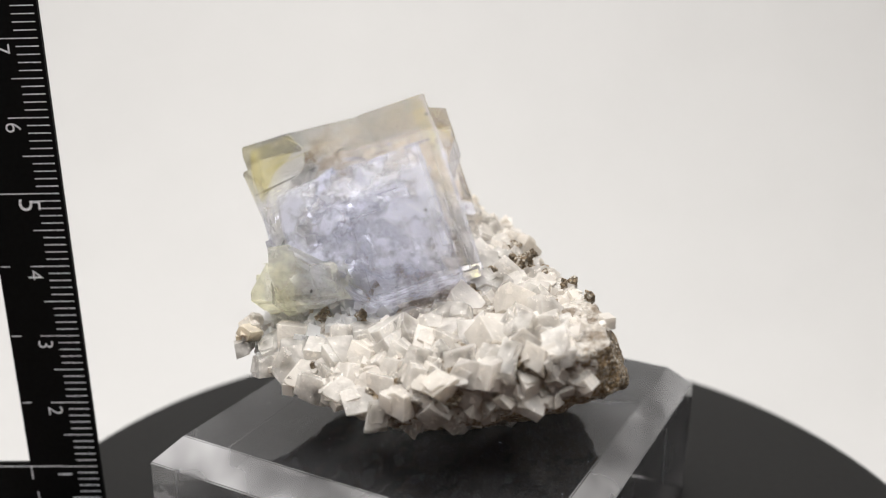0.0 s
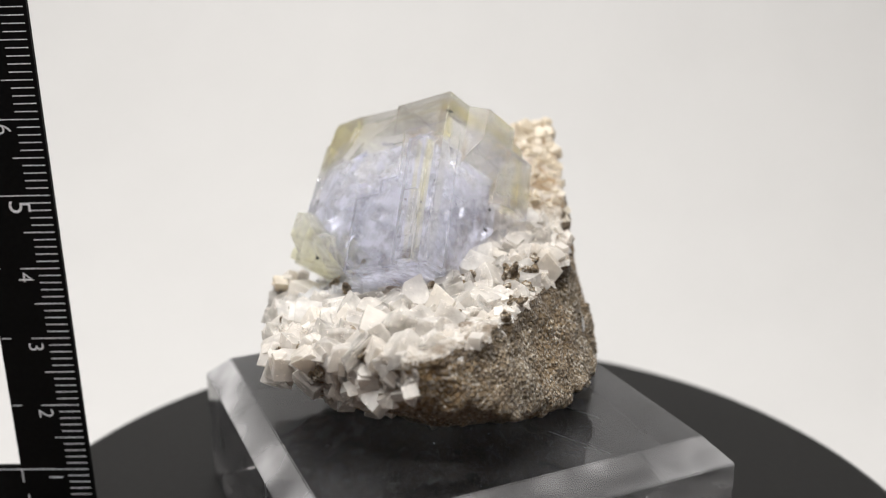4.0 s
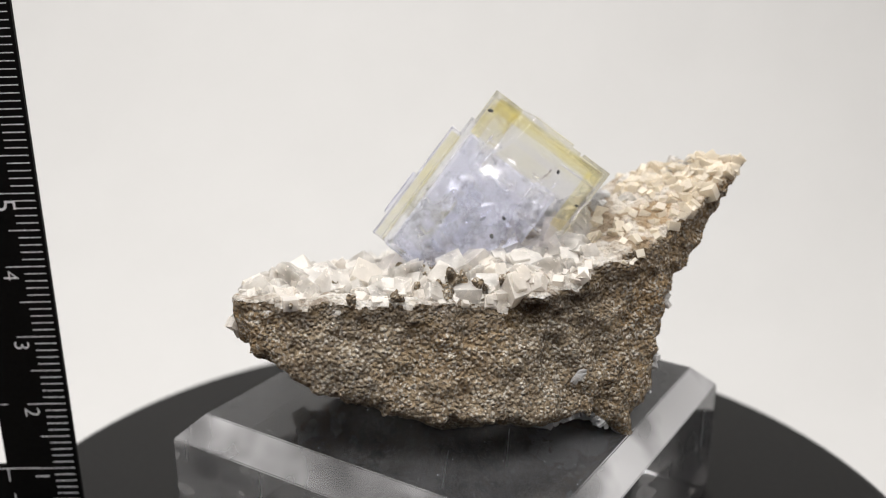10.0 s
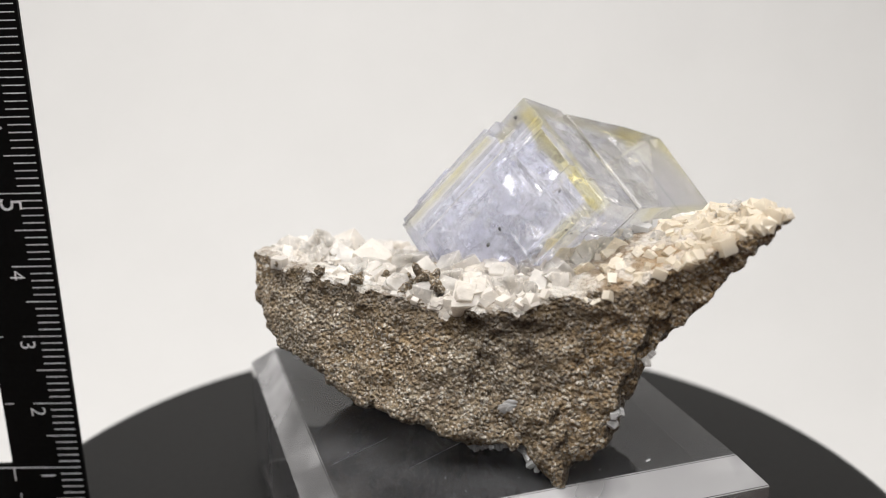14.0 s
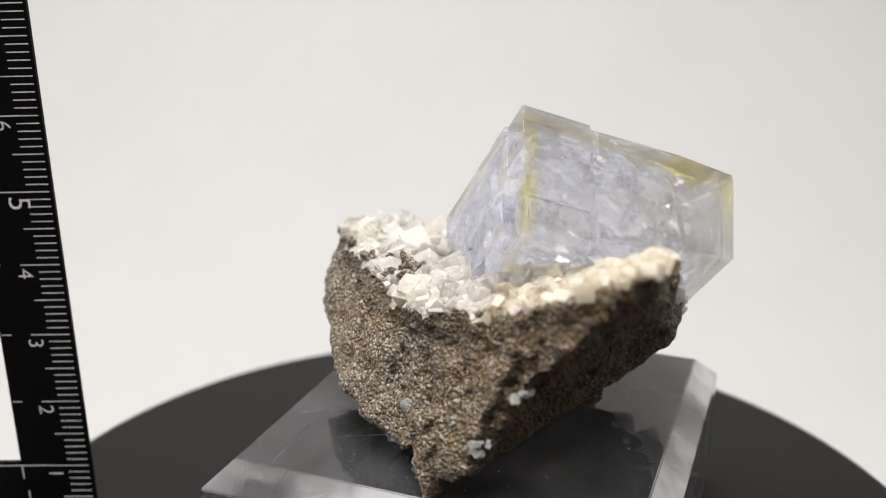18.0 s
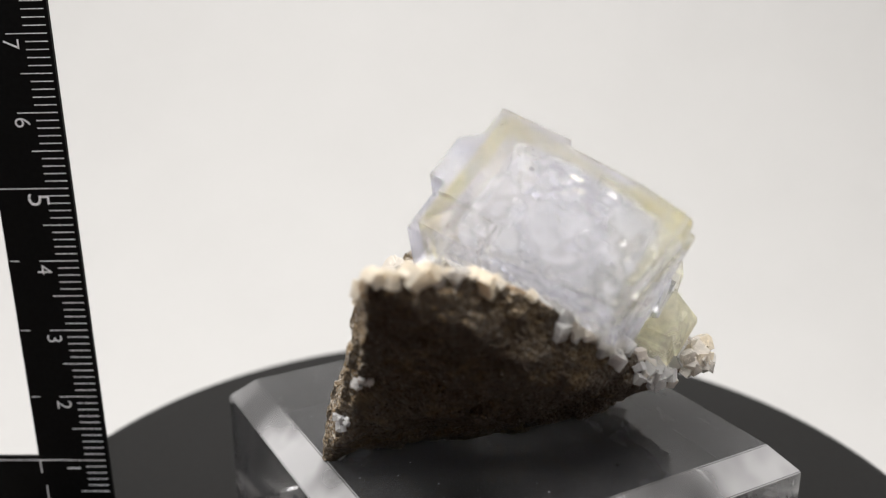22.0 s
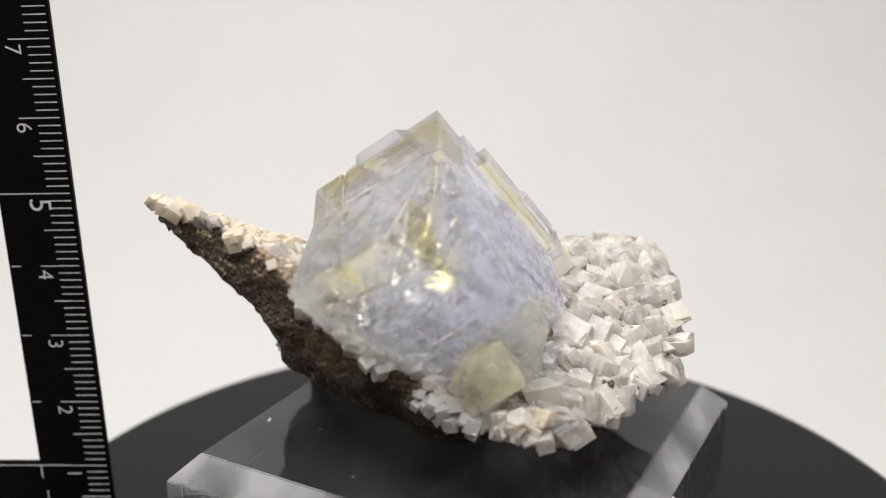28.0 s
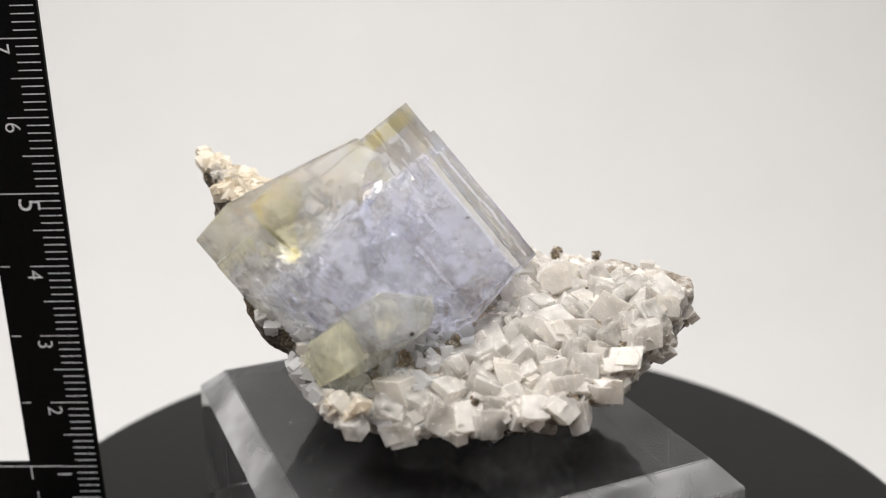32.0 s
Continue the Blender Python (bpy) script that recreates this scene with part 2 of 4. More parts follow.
def make_crust():
    m, nt, bs, out = material("calcite_crust")
    n = noise_tex(nt, 420, 6, 0.75)
    patch = noise_tex(nt, 230, 4, 0.65)
    r = ramp(nt, n.outputs[0], [(0.3, (0.46, 0.41, 0.35)), (0.6, (0.76, 0.72, 0.66))])
    brown = ramp(nt, patch.outputs[0], [(0.47, (0, 0, 0)), (0.57, (1, 1, 1))])
    c = mixed(nt, maths(nt, "MULTIPLY", brown.outputs[0], 0.8), r.outputs[0], (0.18, 0.125, 0.075))
    co = nt.nodes.new("ShaderNodeTexCoord")
    xyz = nt.nodes.new("ShaderNodeSeparateXYZ")
    nt.links.new(co.outputs["Object"], xyz.inputs[0])
    far = maths(nt, "MULTIPLY", maths(nt, "SUBTRACT", xyz.outputs[1], 0.016), 70.0, True)
    iron = maths(nt, "MULTIPLY", far, ramp(nt, patch.outputs[0], [(0.35, (0.25, 0.25, 0.25)), (0.55, (1, 1, 1))]).outputs[0])
    c = mixed(nt, maths(nt, "MULTIPLY", iron, 0.75), c, (0.42, 0.275, 0.13))
    nt.links.new(c, bs.inputs["Base Color"])
    bs.inputs["Roughness"].default_value = 0.5
    bs.inputs["Subsurface Weight"].default_value = 0.35
    bs.inputs["Subsurface Radius"].default_value = (1.0, 0.9, 0.75)
    bs.inputs["Subsurface Scale"].default_value = 0.0025
    fine = noise_tex(nt, 1100, 4, 0.7)
    sugar = node(nt, "ShaderNodeTexVoronoi", Scale=1500.0)
    nt.links.new(co.outputs["Object"], sugar.inputs["Vector"])
    facet = node(nt, "ShaderNodeSeparateColor")
    nt.links.new(sugar.outputs["Color"], facet.inputs[0])
    h = maths(nt, "ADD", maths(nt, "MULTIPLY", sugar.outputs["Distance"], -0.6), maths(nt, "MULTIPLY", facet.outputs[0], 0.4))
    bump(nt, maths(nt, "ADD", maths(nt, "ADD", n.outputs[0], h), maths(nt, "MULTIPLY", fine.outputs[0], 0.5)), 0.0016, 1.0, bs.inputs["Normal"])
    return m


M_CLOTH, M_DISC, M_ACRYLIC = make_tent_cloth(), make_black_disc(), make_acrylic()
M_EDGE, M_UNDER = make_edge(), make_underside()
M_BLACK, M_WHITE = make_ruler_black(), make_ruler_white()
M_ROCK, M_CALCITE, M_CRUST = make_rock(), make_calcite(), make_crust()
# darker copy of the rock: weathered brown plus the shade on that side
M_WEATHERED_SHADED = make_rock("weathered_and_shaded_rock", 0.15)
M_SEAM = make_rock("iron_stained_rock", 0.5)
M_STAINED = make_calcite("iron_stained_calcite", (0.88, 0.76, 0.54), 0.5)


# ---- mesh helpers; all sizes below are in centimetres ----
def mesh_of(name, verts, faces, mat, smooth=False):
    me = bpy.data.meshes.new(name)
    me.from_pydata([tuple(CM * c for c in v) for v in verts], [], faces)
    me.materials.append(mat)
    if smooth:
        me.polygons.foreach_set("use_smooth", [True] * len(me.polygons))
    me.update()
    return me


def part(name, bm, mat, parent=None, label="", smooth=False):
    """One bmesh, in centimetres, as one mesh object under a thing."""
    me = bpy.data.meshes.new(name)
    bmesh.ops.scale(bm, vec=(CM, CM, CM), verts=bm.verts)
    bm.to_mesh(me)
    bm.free()
    me.materials.append(mat)
    if smooth:
        me.polygons.foreach_set("use_smooth", [True] * len(me.polygons))
    ob = new(name, me)
    ob.parent = parent
    if label:
        tagged(ob, label)
    return ob


def empty(name):
    ob = new(name)
    ob.empty_display_size = 0.01
    return ob


def box_bm(x0, x1, y0, y1, z0, z1, bev=0.0, seg=1, bm=None):
    bm = bm or bmesh.new()
    r = bmesh.ops.create_cube(bm, size=1.0, matrix=Matrix.LocRotScale(((x0 + x1) / 2, (y0 + y1) / 2, (z0 + z1) / 2), None, (x1 - x0, y1 - y0, z1 - z0)))
    if bev:
        edges = {e for v in r["verts"] for e in v.link_edges}
        bmesh.ops.bevel(bm, geom=list(edges), offset=bev, segments=seg, affect="EDGES", profile=0.5)
    return bm


# ---- the white sweep and tent ----
def sweep():
    bm = bmesh.new()
    prof = [(-7.5, -8.0)] + [(12 + 24 * math.sin(a), 16.0 - 24 * math.cos(a)) for a in np.linspace(0, math.pi / 2, 40)] + [(36.0, 46.0)]
    for k in range(2):
        off = 0.4 * k
        row = [[bm.verts.new((x, y + (off if i >= 1 else 0), z - off)) for i, (y, z) in enumerate(prof)] for x in (-32, 32)]
        for i in range(len(prof) - 1):
            bm.faces.new((row[0][i], row[1][i], row[1][i + 1], row[0][i + 1]) if k == 0 else (row[0][i + 1], row[1][i + 1], row[1][i], row[0][i]))
    ob = part("backdrop", bm, M_CLOTH, smooth=True)
    return tagged(ob, "seamless off-white paper sweep behind the specimen", "backdrop", kind="structure")


sweep()
for name, dims in (("wall_left", (-32.8, -32.1, -24, 37, -8.4, 46)), ("wall_right", (32.1, 32.8, -24, 37, -8.4, 46)), ("ceiling", (-32.8, 32.8, -30, 37, 46.1, 46.8))):
    tagged(part(name, box_bm(*dims), M_CLOTH), "white cloth side of the photo tent" if "wall" in name else "white cloth roof of the photo tent", "wall" if "wall" in name else "ceiling", kind="structure")


def make_dark_wall():
    m, nt, bs, out = material("dark_room_paint")
    n = noise_tex(nt, 9, 4)
    r = ramp(nt, n.outputs[0], [(0.3, (0.10, 0.10, 0.105)), (0.7, (0.14, 0.14, 0.145))])
    nt.links.new(r.outputs[0], bs.inputs["Base Color"])
    bs.inputs["Roughness"].default_value = 0.8
    return m


M_ROOM = make_dark_wall()
tagged(part("wall_front", box_bm(-90, 90, -90, -88, -12, 120), M_ROOM), "dark grey room wall facing the open tent", "wall", kind="structure")


def make_table_wood():
    m, nt, bs, out = material("brown_table_wood")
    co = nt.nodes.new("ShaderNodeTexCoord")
    mp = nt.nodes.new("ShaderNodeMapping")
    mp.inputs["Scale"].default_value = (2.0, 30.0, 30.0)
    nt.links.new(co.outputs["Object"], mp.inputs[0])
    n = node(nt, "ShaderNodeTexNoise", Scale=2.0, Detail=5.0)
    nt.links.new(mp.outputs[0], n.inputs["Vector"])
    r = ramp(nt, n.outputs[0], [(0.35, (0.085, 0.033, 0.018)), (0.65, (0.16, 0.07, 0.038))])
    nt.links.new(r.outputs[0], bs.inputs["Base Color"])
    bs.inputs["Roughness"].default_value = 0.45
    return m


tagged(part("table_top", box_bm(-80, 80, -70, 45, -12.0, -8.5, 0.2, 2), make_table_wood()), "brown wooden table top under the photo tent", "table top", kind="structure")


# ---- the black round plate ----
def disc():
    bm = bmesh.new()
    prof = [(0, 0), (6.68, 0), (6.78, -0.03), (6.82, -0.12), (6.82, -0.6), (6.7, -0.7), (5.2, -0.7), (5.2, -8.0), (0, -8.0)]
    n = 160
    rings = [[bm.verts.new((r * math.cos(2 * math.pi * i / n), r * math.sin(2 * math.pi * i / n), z)) for i in range(n)] for r, z in prof[1:-1]]
    bm.faces.new(rings[0])
    for a, b in zip(rings, rings[1:]):
        for i in range(n):
            bm.faces.new((a[i], b[i], b[(i + 1) % n], a[(i + 1) % n]))
    bm.faces.new(rings[-1][::-1])
    ob = part("round_plate", bm, M_DISC)
    return tagged(ob, "matte black round plate under the clear acrylic block", "turntable plate")


disc()


# ---- the L-shaped ruler ----
def ruler():
    thing = empty("l_shaped_ruler")
    tagged(thing, "black L-shaped metal ruler with white centimetre marks standing upright", "ruler")
    w, th, high = 1.045, 0.06, 10.0
    bm = bmesh.new()
    out = [(-0.035, 0), (-0.035, high), (-w, high), (-w, 1.06), (-9.0, 1.06), (-9.0, 0)]
    lo = [bm.verts.new((x, 0, z)) for x, z in out]
    hi = [bm.verts.new((x, th, z)) for x, z in out]
    bm.faces.new(lo)
    bm.faces.new(hi[::-1])
    for i in range(6):
        j = (i + 1) % 6
        bm.faces.new((lo[j], lo[i], hi[i], hi[j]))
    bmesh.ops.recalc_face_normals(bm, faces=bm.faces)
    part("blade", bm, M_BLACK, thing)

    def bar(x0, x1, z0, z1, parent=thing, name="mark"):
        return part(name, box_bm(x0, x1, -0.004, 0.006, z0, z1), M_WHITE, parent)

    for mm in range(5, 98):
        z = mm * 0.1
        if mm % 50 == 0:
            ln = 1.02
        else:
            ln = 0.53 if mm % 10 == 0 else 0.41 if mm % 5 == 0 else 0.295
        bar(-0.08 - ln, -0.08, z - 0.0065, z + 0.0065)
        if mm % 10 == 0 and mm % 50 and mm > 10:
            bar(-w + 0.03, -w + 0.16, z - 0.006, z + 0.006)
    bar(-3.2, -0.55 - 0.03, 0.997, 1.012)
    bar(-w + 0.0, -w + 0.02, 0.80, 0.997)
    for k in range(0, 7):
        bar(-1.0 - k, -0.985 - k, 0.30, 0.60)
    for d in range(1, 10):
        cu = bpy.data.curves.new("digit", "FONT")
        cu.body, cu.size = str(d), (0.42 if d % 5 == 0 else 0.30) * CM
        cu.extrude, cu.offset, cu.align_x, cu.align_y = 0.00002, -0.00003, "LEFT", "BOTTOM"
        tmp = new("digit_curve", cu)
        me = bpy.data.meshes.new_from_object(tmp.evaluated_get(bpy.context.evaluated_depsgraph_get()))
        bpy.data.objects.remove(tmp)
        me.materials.clear()
        me.materials.append(M_WHITE)
        ob = new("digit", me)
        ob.parent = thing
        ob.matrix_basis = Matrix.Translation((-0.72 * CM, -0.003 * CM, (d - 0.05) * CM)) @ pose(0, 0, 0, 90, 0, 0) @ pose(0, 0, 0, 0, 0, -90)
    thing.matrix_basis = pose(-5.20 * CM, 0.12 * CM, -0.035 * CM, -1.48, -1.48, 0)
    return thing


ruler()


# ---- the acrylic block ----
def acrylic_block():
    half_x, half_y, high, inset, drop = 2.736, 2.784, 2.127, 0.31, 0.317
    bm = bmesh.new()
    levels = [(0.03, 0.004), (0, 0.03), (0, high - drop), (inset, high)]
    rows = [[bm.verts.new((sx * (half_x - r), sy * (half_y - r), z)) for sx, sy in ((-1, -1), (1, -1), (1, 1), (-1, 1))] for r, z in levels]
    bm.faces.new(rows[0][::-1])
    for a, b in zip(rows, rows[1:]):
        for i in range(4):
            bm.faces.new((a[i], a[(i + 1) % 4], b[(i + 1) % 4], b[i]))
    bm.faces.new(rows[-1])
    bmesh.ops.bevel(bm, geom=[e for e in bm.edges if all(v.co.z > 0.1 for v in e.verts)], offset=0.012, segments=2, affect="EDGES")
    bmesh.ops.transform(bm, matrix=pose(-0.358, 0.122, 0, 0, 0, -26.47), verts=bm.verts)
    ob = part("acrylic_block", bm, M_ACRYLIC)
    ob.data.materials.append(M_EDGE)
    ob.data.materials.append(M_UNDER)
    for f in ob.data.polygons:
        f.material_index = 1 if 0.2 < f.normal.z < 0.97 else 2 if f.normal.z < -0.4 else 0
    return tagged(ob, "clear square acrylic block with sloped edges, on the black plate", "display block")


block = acrylic_block()


def dust():
    """Specks of dust and fibres lying on the block."""
    rnd = random.Random(8)
    bm = bmesh.new()
    for k in range(70):
        x, y = rnd.uniform(-2.45, 2.45), rnd.uniform(-2.45, 2.45)
        r = rnd.uniform(0.003, 0.008) if k else 0.018
        m = pose(-0.358, 0.122, 0, 0, 0, -26.47) @ Matrix.Translation((x, y, 2.131)) @ pose(0, 0, 0, 0, 0, rnd.uniform(0, 180)) @ Matrix.Diagonal((rnd.uniform(1, 4) if k % 5 == 0 else 1, 1, 0.4, 1))
        bmesh.ops.create_icosphere(bm, subdivisions=1, radius=r, matrix=m)
    ob = part("dust", bm, M_WHITE, block)
    tagged(ob, "pale dust specks on the acrylic", kind="stuff")


dust()

# ---- the mineral specimen ----
specimen = empty("mineral_specimen")
tagged(specimen, "fluorite crystal on white calcite and brown rock, on the acrylic block", "mineral specimen")


def value_noise(p, seed):
    """Smooth lattice noise in -1..1 for an array of points."""
    i = np.floor(p).astype(np.int64)
    f = p - i
    f = f * f * (3 - 2 * f)

    def h(dx, dy, dz):
        n = (i[..., 0] + dx) * 374761393 + (i[..., 1] + dy) * 668265263 + (i[..., 2] + dz) * 2147483647 + seed * 144665
        n = (n ^ (n >> 13)) * 1274126177
        n = n ^ (n >> 16)
        return (n & 65535) / 32767.5 - 1.0

    r = 0.0
    for dx in (0, 1):
        for dy in (0, 1):
            for dz in (0, 1):
                wgt = (f[..., 0] if dx else 1 - f[..., 0]) * (f[..., 1] if dy else 1 - f[..., 1]) * (f[..., 2] if dz else 1 - f[..., 2])
                r = r + wgt * h(dx, dy, dz)
    return r


def surface_nets(values, origin, step):
    """Vertices and quads of the zero surface of a sampled field."""
    neg = values < 0
    cells = np.zeros(tuple(n - 1 for n in values.shape), int)
    for dx in (0, 1):
        for dy in (0, 1):
            for dz in (0, 1):
                cells += neg[dx:neg.shape[0] - 1 + dx, dy:neg.shape[1] - 1 + dy, dz:neg.shape[2] - 1 + dz]
    act = (cells > 0) & (cells < 8)
    index = -np.ones(act.shape, int)
    where = np.argwhere(act)
    index[act] = np.arange(len(where))
    acc, cnt = np.zeros((len(where), 3)), np.zeros(len(where))
    corners = [(a, b, c) for a in (0, 1) for b in (0, 1) for c in (0, 1)]
    for a in corners:
        for b in corners:
            if sum(abs(i - j) for i, j in zip(a, b)) != 1 or a > b:
                continue
            va = values[tuple((where + a).T)]
            vb = values[tuple((where + b).T)]
            hit = (va < 0) != (vb < 0)
            s = np.where(hit, va / np.where(hit, va - vb, 1), 0)
            q = np.array(a) + s[:, None] * (np.array(b) - np.array(a))
            acc[hit] += q[hit]
            cnt[hit] += 1
    verts = origin + step * (where + acc / cnt[:, None])
    quads = []
    for ax in range(3):
        o1, o2 = [k for k in range(3) if k != ax]
        a = neg
        sl0 = [slice(None)] * 3
        sl1 = [slice(None)] * 3
        sl0[ax], sl1[ax] = slice(0, -1), slice(1, None)
        change = a[tuple(sl0)] != a[tuple(sl1)]
        e = np.argwhere(change)
        e = e[(e[:, o1] > 0) & (e[:, o2] > 0) & (e[:, o1] < act.shape[o1]) & (e[:, o2] < act.shape[o2])]
        inside = a[tuple(e.T)]
        d1, d2 = np.zeros(3, int), np.zeros(3, int)
        d1[o1], d2[o2] = 1, 1
        ring = [index[tuple((e - d1 - d2).T)], index[tuple((e - d2).T)], index[tuple(e.T)], index[tuple((e - d1).T)]]
        q = np.stack(ring, 1)
        flip = inside if ax != 1 else ~inside
        q[~flip] = q[~flip][:, ::-1]
        quads.append(q)
    return verts, np.concatenate(quads)


def direction(az, el):
    a, e = radians(az), radians(el)
    return np.array([math.cos(a) * math.cos(e), math.sin(a) * math.cos(e), math.sin(e)])


def polytope(p, planes, soft):
    """Signed distance-like field of a soft-edged solid bounded by planes (azimuth, elevation, offset)."""
    total = 0.0
    for az, el, off in planes:
        total = total + np.exp(np.clip((p @ direction(az, el) - off) / soft, -30, 30))
    return soft * np.log(total)


# bounding planes of the rock: azimuth, elevation, distance from the axis foot
BODY = [(150, -60, -1.28), (315, -60, -1.61), (30, 0, 1.69), (105, 0, 2.52), (225, -60, -1.39), (135, -40, -0.35), (0, 0, 1.78), (270, 0, 2.53), (15, -60, -1.5), (165, -20, 1.48),
        (270, -60, -1.49), (180, -60, -1.38), (120, -20, 1.22), (60, 0, 2.42), (150, -20, 1.43), (300, -40, -0.15), (0, -90, -2.0), (330, -60, -1.57), (150, -40, -0.1), (285, -60, -1.54),
        (15, 0, 1.8), (210, -60, -1.32), (300, 0, 2.79), (345, 0, 2.2), (270, -40, -0.18), (240, -20, 1.6), (0, 25, 3.11), (30, 25, 2.65), (15, 25, 2.71), (155, 0, 2.59),
        (345, -20, 1.9), (195, -40, 0.2), (165, -60, -1.2), (135, -60, -1.35)]
SPIKE = [(120, -40, -0.34), (270, 0, -1.27), (30, 0, 1.29), (135, -20, 1.62), (0, -90, -3.27), (45, 0, 1.82), (150, -20, 1.43), (150, -40, -0.38), (165, -20, 1.28), (150, 0, 3.23),
         (105, -40, -0.09), (165, -40, -0.4), (120, -60, -1.63), (45, -20, 0.53), (75, -20, 1.43), (26, 25, 2.83), (155, 0, 2.79), (135, -40, 0.1), (90, -40, 0.1)]


def bed_height(x, y):
    """The hollow upper surface on which the crystals grew."""
    return 4.061 - 0.026 * x + 0.175 * y - 0.061 * x * x - 0.165 * x * y - 0.009 * y * y + 0.05 * np.clip(y - 2.9, 0, 2) ** 2 + 0.13 * np.clip(-y - 0.9, 0, 1) - 0.36 * np.clip(-x - 1.25, 0, 1.2) * np.clip((2.6 - y) / 0.8, 0, 1) * np.clip((y + 0.8) / 0.6, 0, 1) + 0.22 * np.clip(x - 0.7, 0, 0.9) * np.clip((1.7 - np.abs(y + 0.1)) / 0.9, 0, 1)


def rock_field(p):
    a = polytope(p, BODY, 0.02)
    b = polytope(p, SPIKE, 0.02)
    k = 0.45
    h = np.clip(0.5 + 0.5 * (b - a) / k, 0, 1)
    d = b * (1 - h) + a * h - k * h * (1 - h)
    # the pointed foot on which it stands
    q = p - np.array([0.45, 1.95, 2.75])
    axis = np.array([0.20, 0.40, -0.64])
    s = np.clip(q @ axis / (axis @ axis), 0, 1)
    foot = np.sqrt(((q - s[..., None] * axis) ** 2).sum(-1)) - (0.40 - 0.33 * s)
    k = 0.10
    h = np.clip(0.5 + 0.5 * (foot - d) / k, 0, 1)
    d = foot * (1 - h) + d * h - k * h * (1 - h)
    # the knob at the low corner of the bed
    q = p - np.array([-2.30, -0.40, 3.12])
    axis = np.array([-0.55, -0.06, 0.22])
    s = np.clip(q @ axis / (axis @ axis), 0, 1)
    knob = np.sqrt(((q - s[..., None] * axis) ** 2).sum(-1)) - (0.26 - 0.12 * s)
    k = 0.16
    h = np.clip(0.5 + 0.5 * (knob - d) / k, 0, 1)
    d = knob * (1 - h) + d * h - k * h * (1 - h)
    d = d + 0.05 * np.clip(-0.6 * p[..., 0] - 0.8 * p[..., 1] - 0.8, 0, 1)
    calm = 1 - 0.75 * np.clip((p[..., 1] - 1.9) / 0.5, 0, 1)
    d = d + calm * (0.055 * value_noise(p * 1.4, 1) + 0.085 * value_noise(p * 3.0, 2)) + 0.045 * value_noise(p * 6.5, 3) + 0.026 * value_noise(p * 11.0, 4) + 0.02 * value_noise(p * 19.0, 7)
    bed = 0.88 * (p[..., 2] - bed_height(p[..., 0], p[..., 1]) + 0.03) + 0.05 * value_noise(p * 3.0, 5) + 0.035 * value_noise(p * 8.0, 6)
    k = 0.06
    h = np.clip(0.5 - 0.5 * (bed - d) / k, 0, 1)
    return bed * (1 - h) + d * h + k * h * (1 - h)


def rock():
    step = 0.034
    lo = np.array([-3.4, -3.2, 1.9])
    n = np.ceil((np.array([2.3, 4.3, 5.8]) - lo) / step).astype(int)
    grid = np.stack(np.meshgrid(*[lo[k] + step * np.arange(n[k]) for k in range(3)], indexing="ij"), -1)
    v, q = surface_nets(rock_field(grid), lo, step)
    v[:, 2] = np.maximum(v[:, 2], 2.131)
    e1, e2 = v[q[:, 2]] - v[q[:, 0]], v[q[:, 3]] - v[q[:, 1]]
    nor = np.cross(e1, e2)
    nor /= np.linalg.norm(nor, axis=1)[:, None] + 1e-12
    mid = v[q].mean(1)
    near_bed = 1 - np.clip((bed_height(mid[:, 0], mid[:, 1]) - mid[:, 2]) / np.where(mid[:, 1] > 1.2, 0.13, 0.22), 0, 3)
    front = 1.6 * (nor @ np.array([-0.42, -0.85, 0.30])) - 0.25 + np.clip(-0.9 - 0.25 * mid[:, 0] - mid[:, 1], -1.2, 0.6)
    near_bed = near_bed - 3.0 * np.clip(0.72 - nor[:, 2], 0, 1)
    front = front - 3.0 * np.clip(-0.22 - nor[:, 2], 0, 1) - 2.5 * np.clip(mid[:, 0] - 0.55 - 0.25 * np.clip(mid[:, 2] - 2.9, -1, 1), 0, 1)
    val = np.maximum(near_bed, front) + 0.35 * value_noise(mid * 2.2, 9) + 0.2 * value_noise(mid * 7, 10)
    crust = val > 0.12
    # the older broken face, turned back and down: weathered, its shade painted in too
    old_shaded = nor @ np.array([-0.60, 0.64, -0.48]) + 0.12 * value_noise(mid * 3.5, 12) + 0.08 * value_noise(mid * 9.0, 13)
    old_shaded = (old_shaded > 0.30 + 0.35 * np.clip(mid[:, 1] - 2.2, 0, 1)) & ~crust
    # a dark iron-stained seam runs along the rim, under the crust
    deep = bed_height(mid[:, 0], mid[:, 1]) - mid[:, 2]
    seam = 0.36 - deep + 0.14 * value_noise(mid * 2.6, 31) + 0.10 * value_noise(mid * 8.0, 32) - 0.10 * np.clip(-mid[:, 1], 0, 2) - 0.5 * np.clip(mid[:, 1] - 2.3, 0, 1)
    seam = (seam > 0) & ~crust & ~old_shaded
    for name, keep, mat, lab in (("matrix_rock", ~crust & ~old_shaded & ~seam, M_ROCK, "grainy brown rock matrix"), ("iron_seam", seam, M_SEAM, "dark iron-stained seam under the calcite"), ("shaded_weathered_rock", old_shaded, M_WEATHERED_SHADED, "dark brown weathered face of the rock, with shade in its colour"), ("calcite_crust", crust, M_CRUST, "white sugary calcite crust")):
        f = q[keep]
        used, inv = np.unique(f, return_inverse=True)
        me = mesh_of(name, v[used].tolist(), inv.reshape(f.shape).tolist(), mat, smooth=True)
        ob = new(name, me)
        ob.parent = specimen
        tagged(ob, lab)
    return mid, nor, val


rock_mid, rock_nor, rock_val = rock()


# ---- the fluorite ----
TOP = Vector((-0.637, 0.534, 6.266))
